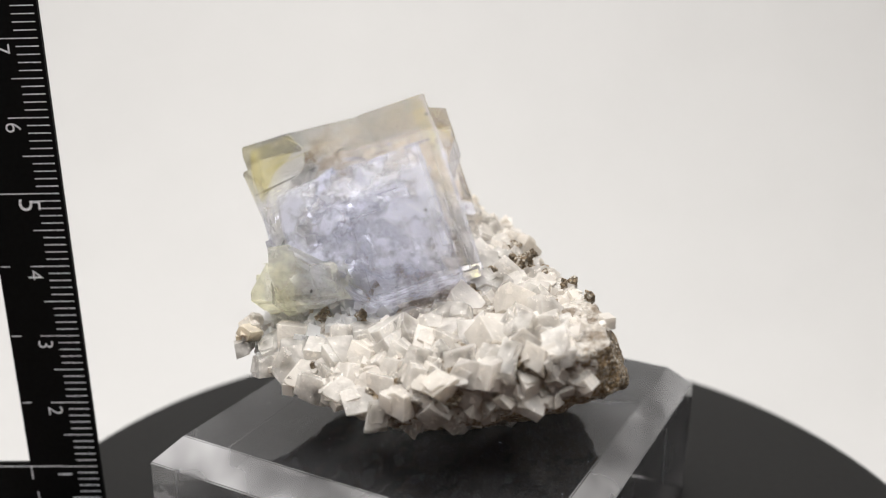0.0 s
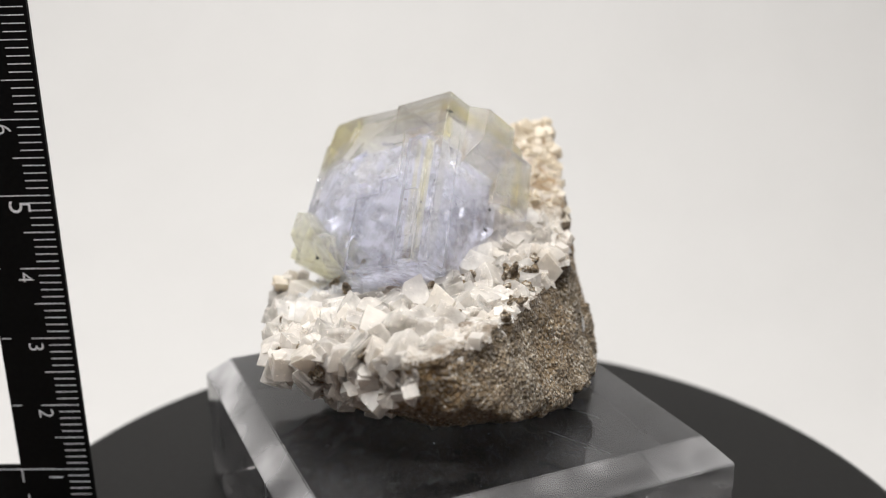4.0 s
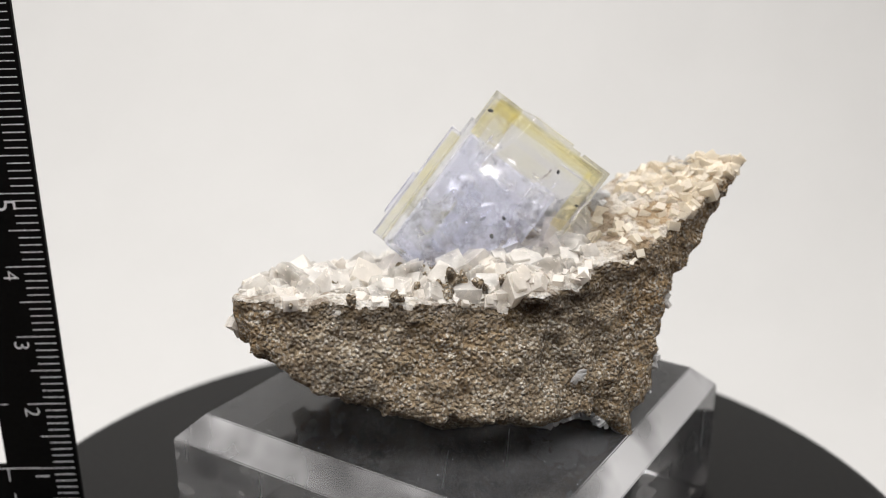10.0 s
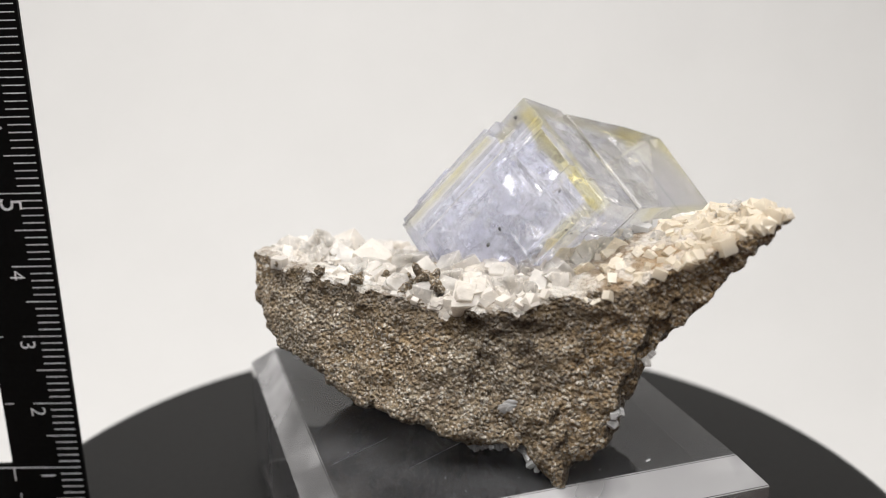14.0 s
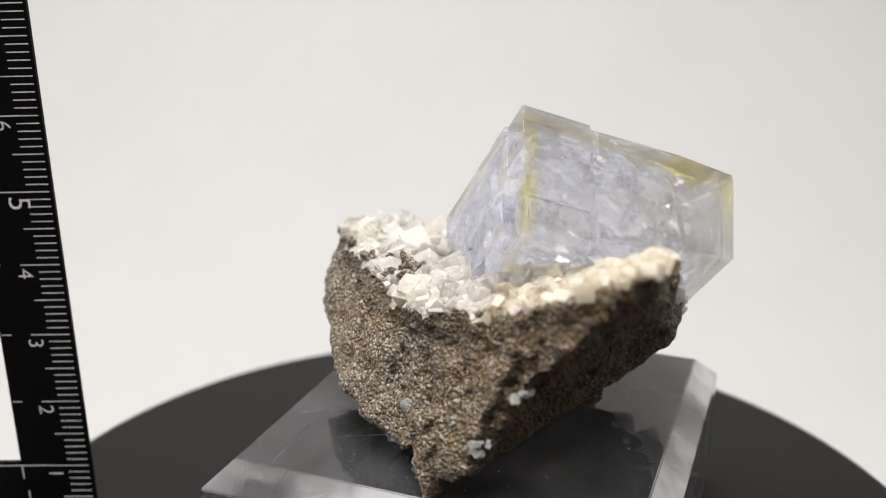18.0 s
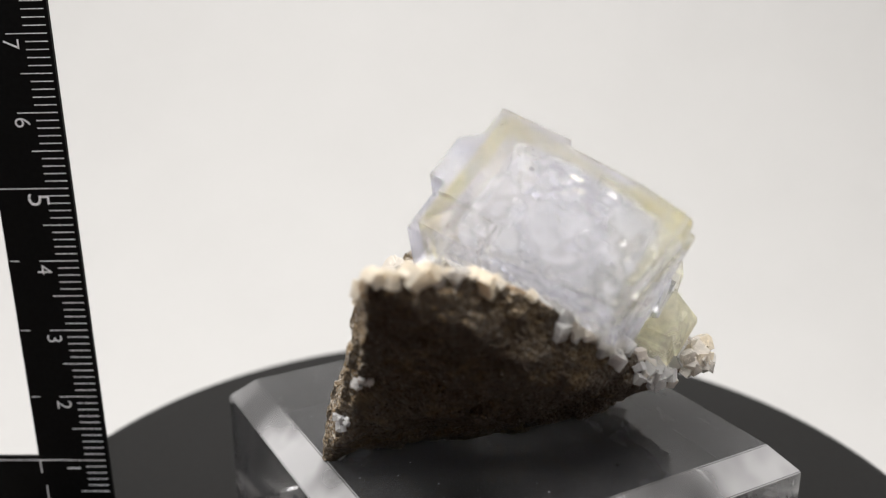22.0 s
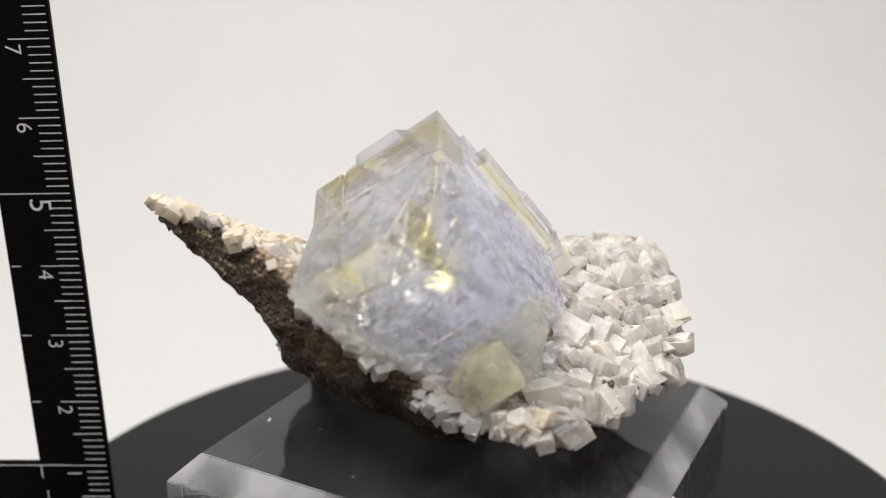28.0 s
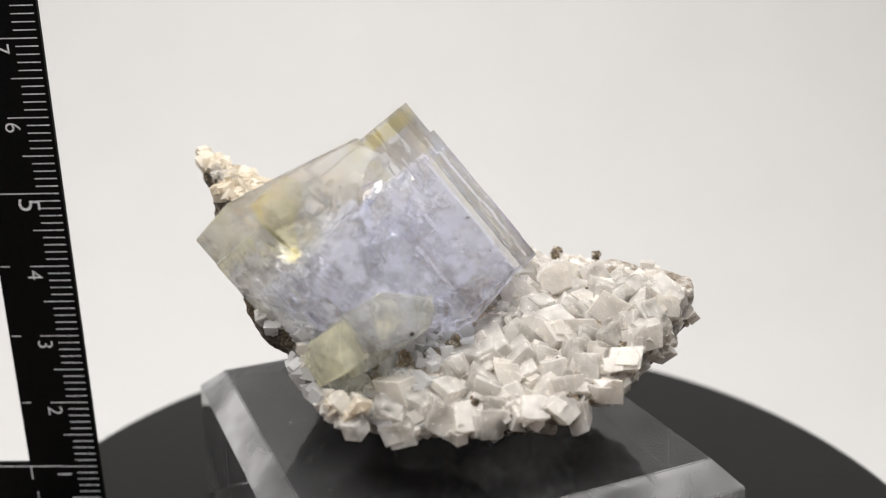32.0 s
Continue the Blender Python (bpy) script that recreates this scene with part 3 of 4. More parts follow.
AX_V = Vector((0.112, 0.818, -0.569)).normalized()
AX_W = Vector((-0.9447, -0.0896, -0.3156))
REAR_W = Vector((-0.986, 0.021, -0.164))


def crystal_axes(w):
    """Axes of one individual of the cube, all meeting in its top corner."""
    w = (w - AX_V * w.dot(AX_V)).normalized()
    u = AX_V.cross(w).normalized()
    m = Matrix((-u if u.z > 0 else u, AX_V, w)).transposed().to_4x4()
    m.translation = TOP * CM
    return m


CRYSTAL, BEHIND = crystal_axes(AX_W), crystal_axes(REAR_W)
TURN = (CRYSTAL.to_3x3().inverted() @ BEHIND.to_3x3()).to_4x4()


def clipped_box(u0, u1, v0, v1, w0, w1, cuts=(), bev=0.0, rear=False):
    """A crystal block along the front crystal's axes, or the rear one's; each cut is a point and an outward normal."""
    bm = box_bm(u0, u1, v0, v1, w0, w1)
    if rear:
        bmesh.ops.transform(bm, matrix=TURN, verts=bm.verts)
    for point, normal in cuts:
        bmesh.ops.bisect_plane(bm, geom=bm.verts[:] + bm.edges[:] + bm.faces[:], plane_co=point, plane_no=normal, clear_outer=True)
    solid = bmesh.new()
    for v in bm.verts:
        solid.verts.new(v.co)
    bm.free()
    bmesh.ops.remove_doubles(solid, verts=solid.verts, dist=0.001)
    bmesh.ops.convex_hull(solid, input=solid.verts)
    bmesh.ops.dissolve_limit(solid, angle_limit=0.02, verts=solid.verts, edges=solid.edges)
    bmesh.ops.recalc_face_normals(solid, faces=solid.faces)
    if bev:
        bmesh.ops.bevel(solid, geom=solid.edges[:], offset=bev, segments=1, affect="EDGES")
    return solid


def fused(name, blocks, mat, parent, label, chips=(), axes=CRYSTAL):
    """Several crystal blocks grown into one mesh, one after the other, with chips broken out of it."""
    meshes = []
    for b in list(blocks) + list(chips):
        me = bpy.data.meshes.new(name)
        b.to_mesh(me)
        b.free()
        meshes.append(me)

    def volume(me):
        bm = bmesh.new()
        bm.from_mesh(me)
        v = bm.calc_volume() if bm.faces and all(e.is_manifold for e in bm.edges) else 0.0
        bm.free()
        return v

    whole = meshes[0]
    for k, me in enumerate(meshes[1:], 1):
        base, other = new("grown", whole), new("grown", me)
        mod = base.modifiers.new("grown", "BOOLEAN")
        mod.operation, mod.solver, mod.object = "UNION" if k < len(blocks) else "DIFFERENCE", "EXACT", other
        made = bpy.data.meshes.new_from_object(base.evaluated_get(bpy.context.evaluated_depsgraph_get()))
        bpy.data.objects.remove(base)
        bpy.data.objects.remove(other)
        # a union can only add, and a chip takes little
        if volume(made) > volume(whole) * (0.999 if k < len(blocks) else 0.93):
            whole = made
    bm = bmesh.new()
    bm.from_mesh(whole)
    bmesh.ops.dissolve_limit(bm, angle_limit=0.004, verts=bm.verts, edges=bm.edges)
    ob = part(name, bm, mat, parent, label)
    ob.matrix_basis = axes
    return ob


def band(nt, value, edge, width, above):
    """1 beyond an edge, fading over width."""
    n = node(nt, "ShaderNodeMapRange")
    n.interpolation_type = "SMOOTHSTEP"
    nt.links.new(value, n.inputs[0])
    lo, hi = edge - width, edge + width
    n.inputs[1].default_value, n.inputs[2].default_value = lo * CM, hi * CM
    n.inputs[3].default_value, n.inputs[4].default_value = (0, 1) if above else (1, 0)
    return n.outputs[0]


def make_fluorite(name, zoned, most=0.9):
    """Clear to milky fluorite: lilac inside, with yellow growth zones along the cube's edges."""
    m, nt, bs, out = material(name)
    co = nt.nodes.new("ShaderNodeTexCoord")
    xyz = nt.nodes.new("ShaderNodeSeparateXYZ")
    nt.links.new(co.outputs["Object"], xyz.inputs[0])
    cloud = noise_tex(nt, 95, 4, 0.6)
    veil = noise_tex(nt, 260, 5, 0.65)
    fine = noise_tex(nt, 900, 4)
    if zoned:
        u, v, w = xyz.outputs
        edge_w = maths(nt, "MAXIMUM", band(nt, u, 0.17, 0.05, False), maths(nt, "MAXIMUM", maths(nt, "MULTIPLY", band(nt, v, 0.08, 0.05, False), 0.45), maths(nt, "MULTIPLY", band(nt, v, 1.68, 0.04, True), 0.3)))
        edge_u = maths(nt, "MAXIMUM", maths(nt, "MULTIPLY", maths(nt, "MULTIPLY", band(nt, w, 0.10, 0.04, False), 0.35), band(nt, v, 0.9, 0.2, True)), band(nt, w, 2.36, 0.06, True))
        way = nt.nodes.new("ShaderNodeSeparateXYZ")
        nt.links.new(co.outputs["Normal"], way.inputs[0])
        along_w = ramp(nt, maths(nt, "ABSOLUTE", way.outputs[2]), [(0.55, (0, 0, 0)), (0.75, (1, 1, 1))]).outputs[0]
        yellow = maths(nt, "MAXIMUM", maths(nt, "MULTIPLY", maths(nt, "MULTIPLY", edge_w, along_w), band(nt, w, 0.10, 0.05, False)), maths(nt, "MULTIPLY", edge_u, band(nt, u, 0.10, 0.05, False)))
        spots = ramp(nt, cloud.outputs[0], [(0.36, (0.2, 0.2, 0.2)), (0.54, (0.6, 0.6, 0.6))])
        yellow = maths(nt, "MULTIPLY", yellow, spots.outputs[0])
        back = maths(nt, "MULTIPLY", maths(nt, "MULTIPLY", band(nt, w, 2.14, 0.14, True), band(nt, v, 0.42, 0.12, False)), band(nt, u, 0.55, 0.22, False))
        yellow = maths(nt, "MAXIMUM", yellow, maths(nt, "MULTIPLY", back, 0.55))
        core = maths(nt, "MAXIMUM", maths(nt, "MULTIPLY", band(nt, u, 0.46, 0.12, True), band(nt, v, 1.50, 0.10, False)), band(nt, w, 0.06, 0.03, False))
        shell = mixed(nt, core, (0.77, 0.755, 0.722), (0.935, 0.942, 1.0))
    else:
        yellow = ramp(nt, cloud.outputs[0], [(0.40, (most * 0.4,) * 3), (0.56, (most,) * 3)]).outputs[0]
        core, shell = 0.6, (0.985, 0.985, 0.985)
    clear = mixed(nt, yellow, shell, (0.97, 0.925, 0.58) if zoned else (0.99, 0.972, 0.83))
    milk = mixed(nt, yellow, (0.87, 0.88, 0.98), (0.95, 0.89, 0.43) if zoned else (0.98, 0.96, 0.74))
    nt.links.new(clear, bs.inputs["Base Color"])
    bs.inputs["Transmission Weight"].default_value = 1.0
    bs.inputs["IOR"].default_value = 1.43
    rough = ramp(nt, veil.outputs[0], [(0.48, (0.0, 0.0, 0.0)), (0.72, (0.05, 0.05, 0.05))])
    nt.links.new(rough.outputs[0], bs.inputs["Roughness"])
    # natural etching: small angular pits over the faces
    etch = node(nt, "ShaderNodeTexVoronoi", Scale=480.0)
    etch.distance = "CHEBYCHEV"
    nt.links.new(co.outputs["Object"], etch.inputs["Vector"])
    pits = maths(nt, "MULTIPLY", etch.outputs["Distance"], ramp(nt, cloud.outputs[0], [(0.42, (0.1, 0.1, 0.1)), (0.58, (0.6, 0.6, 0.6))]).outputs[0])
    h = maths(nt, "ADD", pits, maths(nt, "ADD", maths(nt, "MULTIPLY", veil.outputs[0], 0.7), maths(nt, "MULTIPLY", fine.outputs[0], 0.05)))
    bump(nt, h, 0.0004, 0.4, bs.inputs["Normal"])
    tr = nt.nodes.new("ShaderNodeBsdfTranslucent")
    df = nt.nodes.new("ShaderNodeBsdfDiffuse")
    nt.links.new(milk, tr.inputs[0])
    nt.links.new(milk, df.inputs[0])
    soft = node(nt, "ShaderNodeMixShader")
    soft.inputs[0].default_value = 0.25
    nt.links.new(tr.outputs[0], soft.inputs[1])
    nt.links.new(df.outputs[0], soft.inputs[2])
    cloudy = maths(nt, "ADD", maths(nt, "MULTIPLY", cloud.outputs[0], 0.6), maths(nt, "MULTIPLY", veil.outputs[0], 0.4))
    amount = ramp(nt, cloudy, [(0.46, (0.01, 0.01, 0.01)), (0.64, (0.13, 0.13, 0.13))] if zoned else [(0.42, (0.10, 0.10, 0.10)), (0.60, (0.42, 0.42, 0.42))])
    depth = maths(nt, "ADD", maths(nt, "MULTIPLY", core, 0.5), 0.5)
    depth = maths(nt, "MAXIMUM", depth, maths(nt, "MULTIPLY", yellow, 2.0))
    through_it = nt.nodes.new("ShaderNodeBsdfTransparent")
    nt.links.new(clear, through_it.inputs[0])
    body = node(nt, "ShaderNodeMixShader")
    body.inputs[0].default_value = 0.26 if zoned else 0.38
    nt.links.new(bs.outputs[0], body.inputs[1])
    nt.links.new(through_it.outputs[0], body.inputs[2])
    mx = node(nt, "ShaderNodeMixShader")
    nt.links.new(maths(nt, "MULTIPLY", amount.outputs[0], depth), mx.inputs[0])
    nt.links.new(body.outputs[0], mx.inputs[1])
    nt.links.new(soft.outputs[0], mx.inputs[2])
    nt.links.new(mx.outputs[0], out.inputs[0])
    return m


def make_haze():
    """The cloudy lilac heart of the cube: wisps of fine inclusions with clear places between."""
    m, nt, bs, out = material("lilac_haze")
    cloud = noise_tex(nt, 330, 4, 0.55)
    wisp = noise_tex(nt, 120, 4, 0.6)
    both = maths(nt, "ADD", maths(nt, "MULTIPLY", cloud.outputs[0], 0.55), maths(nt, "MULTIPLY", wisp.outputs[0], 0.45))
    amount = ramp(nt, both, [(0.43, (0.05, 0.05, 0.05)), (0.49, (0.30, 0.30, 0.30)), (0.56, (0.85, 0.85, 0.85))])
    tr = nt.nodes.new("ShaderNodeBsdfTranslucent")
    df = nt.nodes.new("ShaderNodeBsdfDiffuse")
    for k in (tr, df):
        k.inputs[0].default_value = (0.93, 0.94, 1.0, 1)
    soft = node(nt, "ShaderNodeMixShader")
    soft.inputs[0].default_value = 0.32
    nt.links.new(tr.outputs[0], soft.inputs[1])
    nt.links.new(df.outputs[0], soft.inputs[2])
    clear = nt.nodes.new("ShaderNodeBsdfTransparent")
    clear.inputs[0].default_value = (0.97, 0.973, 1.0, 1)
    mx = node(nt, "ShaderNodeMixShader")
    nt.links.new(amount.outputs[0], mx.inputs[0])
    nt.links.new(clear.outputs[0], mx.inputs[1])
    nt.links.new(soft.outputs[0], mx.inputs[2])
    nt.links.new(mx.outputs[0], out.inputs[0])
    return m


def make_speck():
    m, nt, bs, out = material("black_inclusion")
    bs.inputs["Base Color"].default_value = (0.012, 0.011, 0.011, 1)
    bs.inputs["Roughness"].default_value = 0.35
    return m


def make_veil():
    m, nt, bs, out = material("silvery_crack")
    n = noise_tex(nt, 500, 5, 0.7)
    r = ramp(nt, n.outputs[0], [(0.40, (0.05, 0.05, 0.05)), (0.52, (0.9, 0.9, 0.9))])
    bs = nt.nodes.new("ShaderNodeBsdfGlossy")
    bs.inputs[0].default_value = (0.92, 0.92, 0.97, 1)
    bs.inputs["Roughness"].default_value = 0.06
    bump(nt, n.outputs[0], 0.0006, 0.5, bs.inputs["Normal"])
    clear = nt.nodes.new("ShaderNodeBsdfTransparent")
    mx = nt.nodes.new("ShaderNodeMixShader")
    nt.links.new(r.outputs[0], mx.inputs[0])
    nt.links.new(clear.outputs[0], mx.inputs[1])
    nt.links.new(bs.outputs[0], mx.inputs[2])
    nt.links.new(mx.outputs[0], out.inputs[0])
    return m


def make_zone():
    """Thin yellow growth layers: pale across, deep yellow when one looks along the stack."""
    m, nt, bs, out = material("yellow_growth_layer")
    n = noise_tex(nt, 230, 6, 0.7)
    r = ramp(nt, n.outputs[0], [(0.36, (0.995, 0.985, 0.93)), (0.5, (0.99, 0.967, 0.83)), (0.66, (0.985, 0.95, 0.74))])
    clear = nt.nodes.new("ShaderNodeBsdfTransparent")
    nt.links.new(r.outputs[0], clear.inputs[0])
    nt.links.new(clear.outputs[0], out.inputs[0])
    return m


M_ZONE, M_HAZE = make_zone(), make_haze()
M_CLEAR = make_calcite("clear_pale_calcite", (0.80, 0.81, 0.83), 0.55)
M_VEIL = make_veil()
M_FLUORITE, M_LOBE, M_SPECK = make_fluorite("zoned_fluorite", True), make_fluorite("yellow_fluorite", False, 0.8), make_speck()
END = ((0.0, 0.95, 2.56), (0.0, 0.15, 1.0))
CORNER = ((1.35, 0.0, 2.42), (0.70, -0.12, 0.72))
RIDGE = ((0.0, 0.20, 1.8), (-0.313, -0.943, 0.115))
CREST = ((0.0, 0.20, 1.8), (-0.223, -0.94, 0.257))
FOOT = ((2.45, 1.0, 1.2), (0.85, 0.5, 0.0))


def fluorite():
    rnd = random.Random(5)
    tiles = []
    for side, total in (("v", 4), ("u", 5), ("w", 8)):
        for _ in range(total):
            a, b, h = rnd.uniform(0.25, 0.8), rnd.uniform(0.2, 0.7), rnd.uniform(0.004, 0.014)
            if side == "v":
                u, w = rnd.uniform(0.5, 1.7), rnd.uniform(0.7, 1.6)
                tiles.append(clipped_box(u, u + a * 0.6, 0.02 - h, 0.1, w, w + b * 0.7, [CORNER, RIDGE], 0.004))
            elif side == "u":
                v, w = rnd.uniform(0.1, 0.9), rnd.uniform(0.4, 1.6)
                tiles.append(clipped_box(0.03 - h, 0.3, v + 0.3, v + 0.3 + a * 0.7, w * 0.4, w * 0.4 + b, [], 0.004))
            else:
                u, v = rnd.uniform(0.1, 1.1), rnd.uniform(0.1, 1.0)
                tiles.append(clipped_box(u, u + a, v + 0.3, v + 0.3 + b * 0.7, 2.2, 2.56 + h, [CORNER, ((0.0, 0.95, 2.56 + h), (0.0, 0.15, 1.0))], 0.004))
    chips = []
    # a shell-shaped break on the front face
    bm = bmesh.new()
    bmesh.ops.create_icosphere(bm, subdivisions=3, radius=0.40, matrix=Matrix.Translation((0.62, -0.10, 1.97)) @ Matrix.Diagonal((0.95, 0.62, 0.95, 1)))
    chips.append(bm)
    for k in range(46):
        if k >= 34:
            # the far edge is ragged too
            u = 0.10 + 0.125 * (k - 34)
            at = Vector((u, 0.36 - 0.24 * u + rnd.uniform(-0.05, 0.05), 2.50 - 0.3 * max(0.0, u - 0.9)))
            size = rnd.uniform(0.05, 0.12)
        elif k < 9:
            # the ragged gap in the upper edge
            at = Vector((0.03 + rnd.uniform(-0.03, 0.06), 0.10 + rnd.uniform(-0.06, 0.10) + (0.1 if 2 < k < 7 else 0), 0.90 + 0.105 * k))
            size = rnd.uniform(0.07, 0.13) * (1.25 if 2 < k < 7 else 0.8)
        elif k < 17:
            at = Vector((-0.01, 0.15 + 0.16 * (k - 9), -0.03 + rnd.uniform(-0.02, 0.02)))
            size = rnd.uniform(0.04, 0.08)
        elif k < 20:
            at = Vector((-0.01, 1.42 + rnd.uniform(-0.06, 0.1), 0.3 + 0.4 * (k - 17)))
            size = rnd.uniform(0.06, 0.12)
        elif k < 28:
            at = Vector((0.05 + 0.3 * (k - 20), 0.02, rnd.uniform(-0.02, 0.03)))
            size = rnd.uniform(0.02, 0.05)
        else:
            at = Vector((0.04, 0.15 + 0.26 * (k - 28), 2.56))
            size = rnd.uniform(0.03, 0.07)
        bm = box_bm(-size, size, -size, size, -size * 1.1, size * 1.1)
        bmesh.ops.transform(bm, matrix=Matrix.Translation(at) @ Euler((rnd.uniform(0, 3), rnd.uniform(0, 3), rnd.uniform(0, 3))).to_matrix().to_4x4(), verts=bm.verts)
        chips.append(bm)
    # broken cleavage on the sloping part of the front
    for k in range(34):
        u, w = rnd.uniform(0.35, 1.65), rnd.uniform(1.55, 2.42)
        at = Vector((u, max(0.2 - 0.332 * u + 0.122 * (w - 1.8), 0.2 - 0.237 * u + 0.273 * (w - 1.8), 0.02) + rnd.uniform(-0.03, 0.0), w))
        a, b, c = rnd.uniform(0.06, 0.16), rnd.uniform(0.02, 0.05), rnd.uniform(0.06, 0.16)
        bm = box_bm(-a, a, -b, b, -c, c)
        bmesh.ops.transform(bm, matrix=Matrix.Translation(at) @ Euler((rnd.uniform(-0.5, 0.5), rnd.uniform(0, 3), rnd.uniform(-0.5, 0.5))).to_matrix().to_4x4(), verts=bm.verts)
        chips.append(bm)
    cube = fused("fluorite_crystal", [
        clipped_box(0.03, 2.45, 0.02, 1.76, 0.02, 2.68, [END, CORNER, FOOT, RIDGE, CREST], 0.02),
        clipped_box(0.0, 0.60, 0.0, 1.36, 0.0, 0.90, [], 0.008),
        clipped_box(0.70, 2.43, -0.19, 0.40, 0.11, 0.44, [], 0.012),
        clipped_box(1.48, 2.12, -0.24, 0.30, 0.15, 0.36, [], 0.01),
        clipped_box(0.47, 2.41, -0.050, 0.30, -0.02, 0.67, [], 0.004),
        clipped_box(1.14, 2.40, -0.054, 0.30, 0.0, 0.95, [], 0.004),
        clipped_box(1.34, 2.39, -0.058, 0.30, 0.01, 1.36, [], 0.004),
        clipped_box(-0.02, 0.50, 1.40, 1.82, 0.05, 0.80, [], 0.01),
        clipped_box(0.12, 2.0, 0.03, 1.80, 0.85, 2.60, [((-0.3, 1.0, 2.52), (0.0, 0.15, 1.0)), *[(Vector(p) - 0.012 * Vector(n).normalized(), n) for p, n in (CORNER, RIDGE, CREST)]], 0.02, True),
        clipped_box(-0.24, 0.50, 0.10, 0.90, 1.72, 2.50, [((0.0, 0.0, 1.80), (-0.62, -0.1, -0.78)), ((-0.2, 0.3, 2.2), (-0.8, -0.6, 0.1)), *[(Vector(p) + 0.02 * Vector(n).normalized(), n) for p, n in (RIDGE, CREST)]], 0.02),
        clipped_box(0.28, 1.15, 1.10, 1.79, -0.16, 0.30, [((0.5, 1.1, -0.12), (0.1, -0.5, -0.86))], 0.012),
        clipped_box(0.0, 0.95, 0.42, 1.22, -0.21, 0.30, [((0.0, 0.50, -0.08), (-0.05, -0.75, -0.65)), ((0.5, 0.8, -0.19), (0.45, 0.0, -0.9))], 0.010),
    ] + tiles, M_FLUORITE, specimen, "clear lilac fluorite cube, stepped, with yellow edges", chips)
    # the cloudy heart, a phantom of the younger crystal
    for bounds, shift in (((0.60, 2.38, 0.06, 1.45, 0.26, 2.24), 0.10), ((0.90, 2.12, 0.45, 1.30, 0.60, 1.90), 0.40)):
        cuts = [(Vector(point) - shift * Vector(normal).normalized(), normal) for point, normal in (END, CORNER, FOOT, RIDGE, CREST)]
        part("lilac_core", clipped_box(*bounds, cuts, 0.05), M_HAZE, cube, "cloudy lilac heart of the crystal")
    # cleavage cracks and healed veils inside the cube
    for k in range(150):
        bm = bmesh.new()
        n, r0 = 11, rnd.uniform(0.03, 0.10) if k % 4 else rnd.uniform(0.10, 0.20)
        mid = bm.verts.new((0, 0, 0))
        rim = []
        for i in range(n):
            t = 2 * math.pi * i / n
            r = r0 * rnd.uniform(0.6, 1.15)
            rim.append(bm.verts.new((r * math.cos(t), r * math.sin(t) * (0.7 if k % 3 else 0.3), rnd.uniform(-0.02, 0.02))))
        for i in range(n):
            bm.faces.new((mid, rim[i], rim[(i + 1) % n]))
        ob = part("healed_crack", bm, M_VEIL, cube, smooth=True)
        at = Matrix.Translation((rnd.uniform(0.4, 2.1) * CM, rnd.uniform(0.2, 1.55) * CM, rnd.uniform(0.3, 2.4) * CM))
        if k % 2:
            turn = rnd.choice(((0, 0), (90, 0), (0, 90), (45, 20), (50, 70), (-40, 35)))
            ob.matrix_basis = at @ pose(0, 0, 0, turn[0] + rnd.uniform(-14, 14), turn[1] + rnd.uniform(-14, 14), rnd.uniform(0, 360))
        else:
            # flakes that lie open to the light from above
            ob.matrix_basis = at @ CRYSTAL.to_3x3().inverted().to_4x4() @ pose(0, 0, 0, 0, 0, rnd.uniform(0, 360)) @ pose(0, 0, 0, rnd.uniform(34, 52), 0, 0) @ pose(0, 0, 0, 0, 0, rnd.uniform(0, 360))
    # yellow growth layers along the edges of the cube
    for u0, u1, v0, v1 in ((0.03, 0.21, 0.10, 1.74), (0.10, 0.62, 0.03, 0.17), (0.74, 2.40, -0.17, -0.03), (0.12, 0.95, 1.56, 1.73)):
        for w in (0.16, 0.28) if u1 > 2 else (0.07, 0.15):
            bm = bmesh.new()
            w += rnd.uniform(-0.02, 0.02)
            bm.faces.new([bm.verts.new((u + rnd.uniform(0, 0.02), v + rnd.uniform(0, 0.02), w + rnd.uniform(-0.02, 0.02))) for u, v in ((u0, v0), (u1, v0), (u1, v1), (u0, v1))])
            part("growth_layer", bm, M_ZONE, cube)
    for v0, v1, w0, w1, depth in ((0.95, 1.70, 0.04, 0.13, 0.07),):
        for k in range(3):
            u = depth + 0.12 * k
            bm = bmesh.new()
            bm.faces.new([bm.verts.new((u + rnd.uniform(-0.02, 0.02), v, w)) for v, w in ((v0, w0), (v1, w0), (v1, w1), (v0, w1))])
            part("growth_layer", bm, M_ZONE, cube)
    # and along the long upper edge
    for k in range(2):
        u = 0.07 + 0.10 * k
        bm = bmesh.new()
        bm.faces.new([bm.verts.new((u, v, w)) for v, w in ((0.04, 0.05), (0.20, 0.05), (0.24, 0.80), (0.30, 1.30), (0.48, 2.30), (0.32, 2.30), (0.18, 1.30), (0.08, 0.80))])
        part("growth_layer", bm, M_ZONE, cube)
    bm = bmesh.new()
    bm.faces.new([bm.verts.new((0.12, v, w)) for v, w in ((0.20, 0.05), (1.30, 0.05), (1.28, 0.20), (0.80, 0.25), (0.22, 0.22))])
    part("growth_layer", bm, M_ZONE, cube)
    # the olive-yellow far corner, zone upon zone
    for k in range(2):
        g, lift = rnd.uniform(-0.06, 0.06), 0.0 + 0.045 * k
        outline = ((-0.22, 1.84 + g), (0.0, 1.78), (0.12 + g, 1.96), (0.26, 2.16 + g), (0.42 + g, 2.32), (0.60, 2.44), (0.05, 2.50), (-0.20, 2.44))
        bm = bmesh.new()
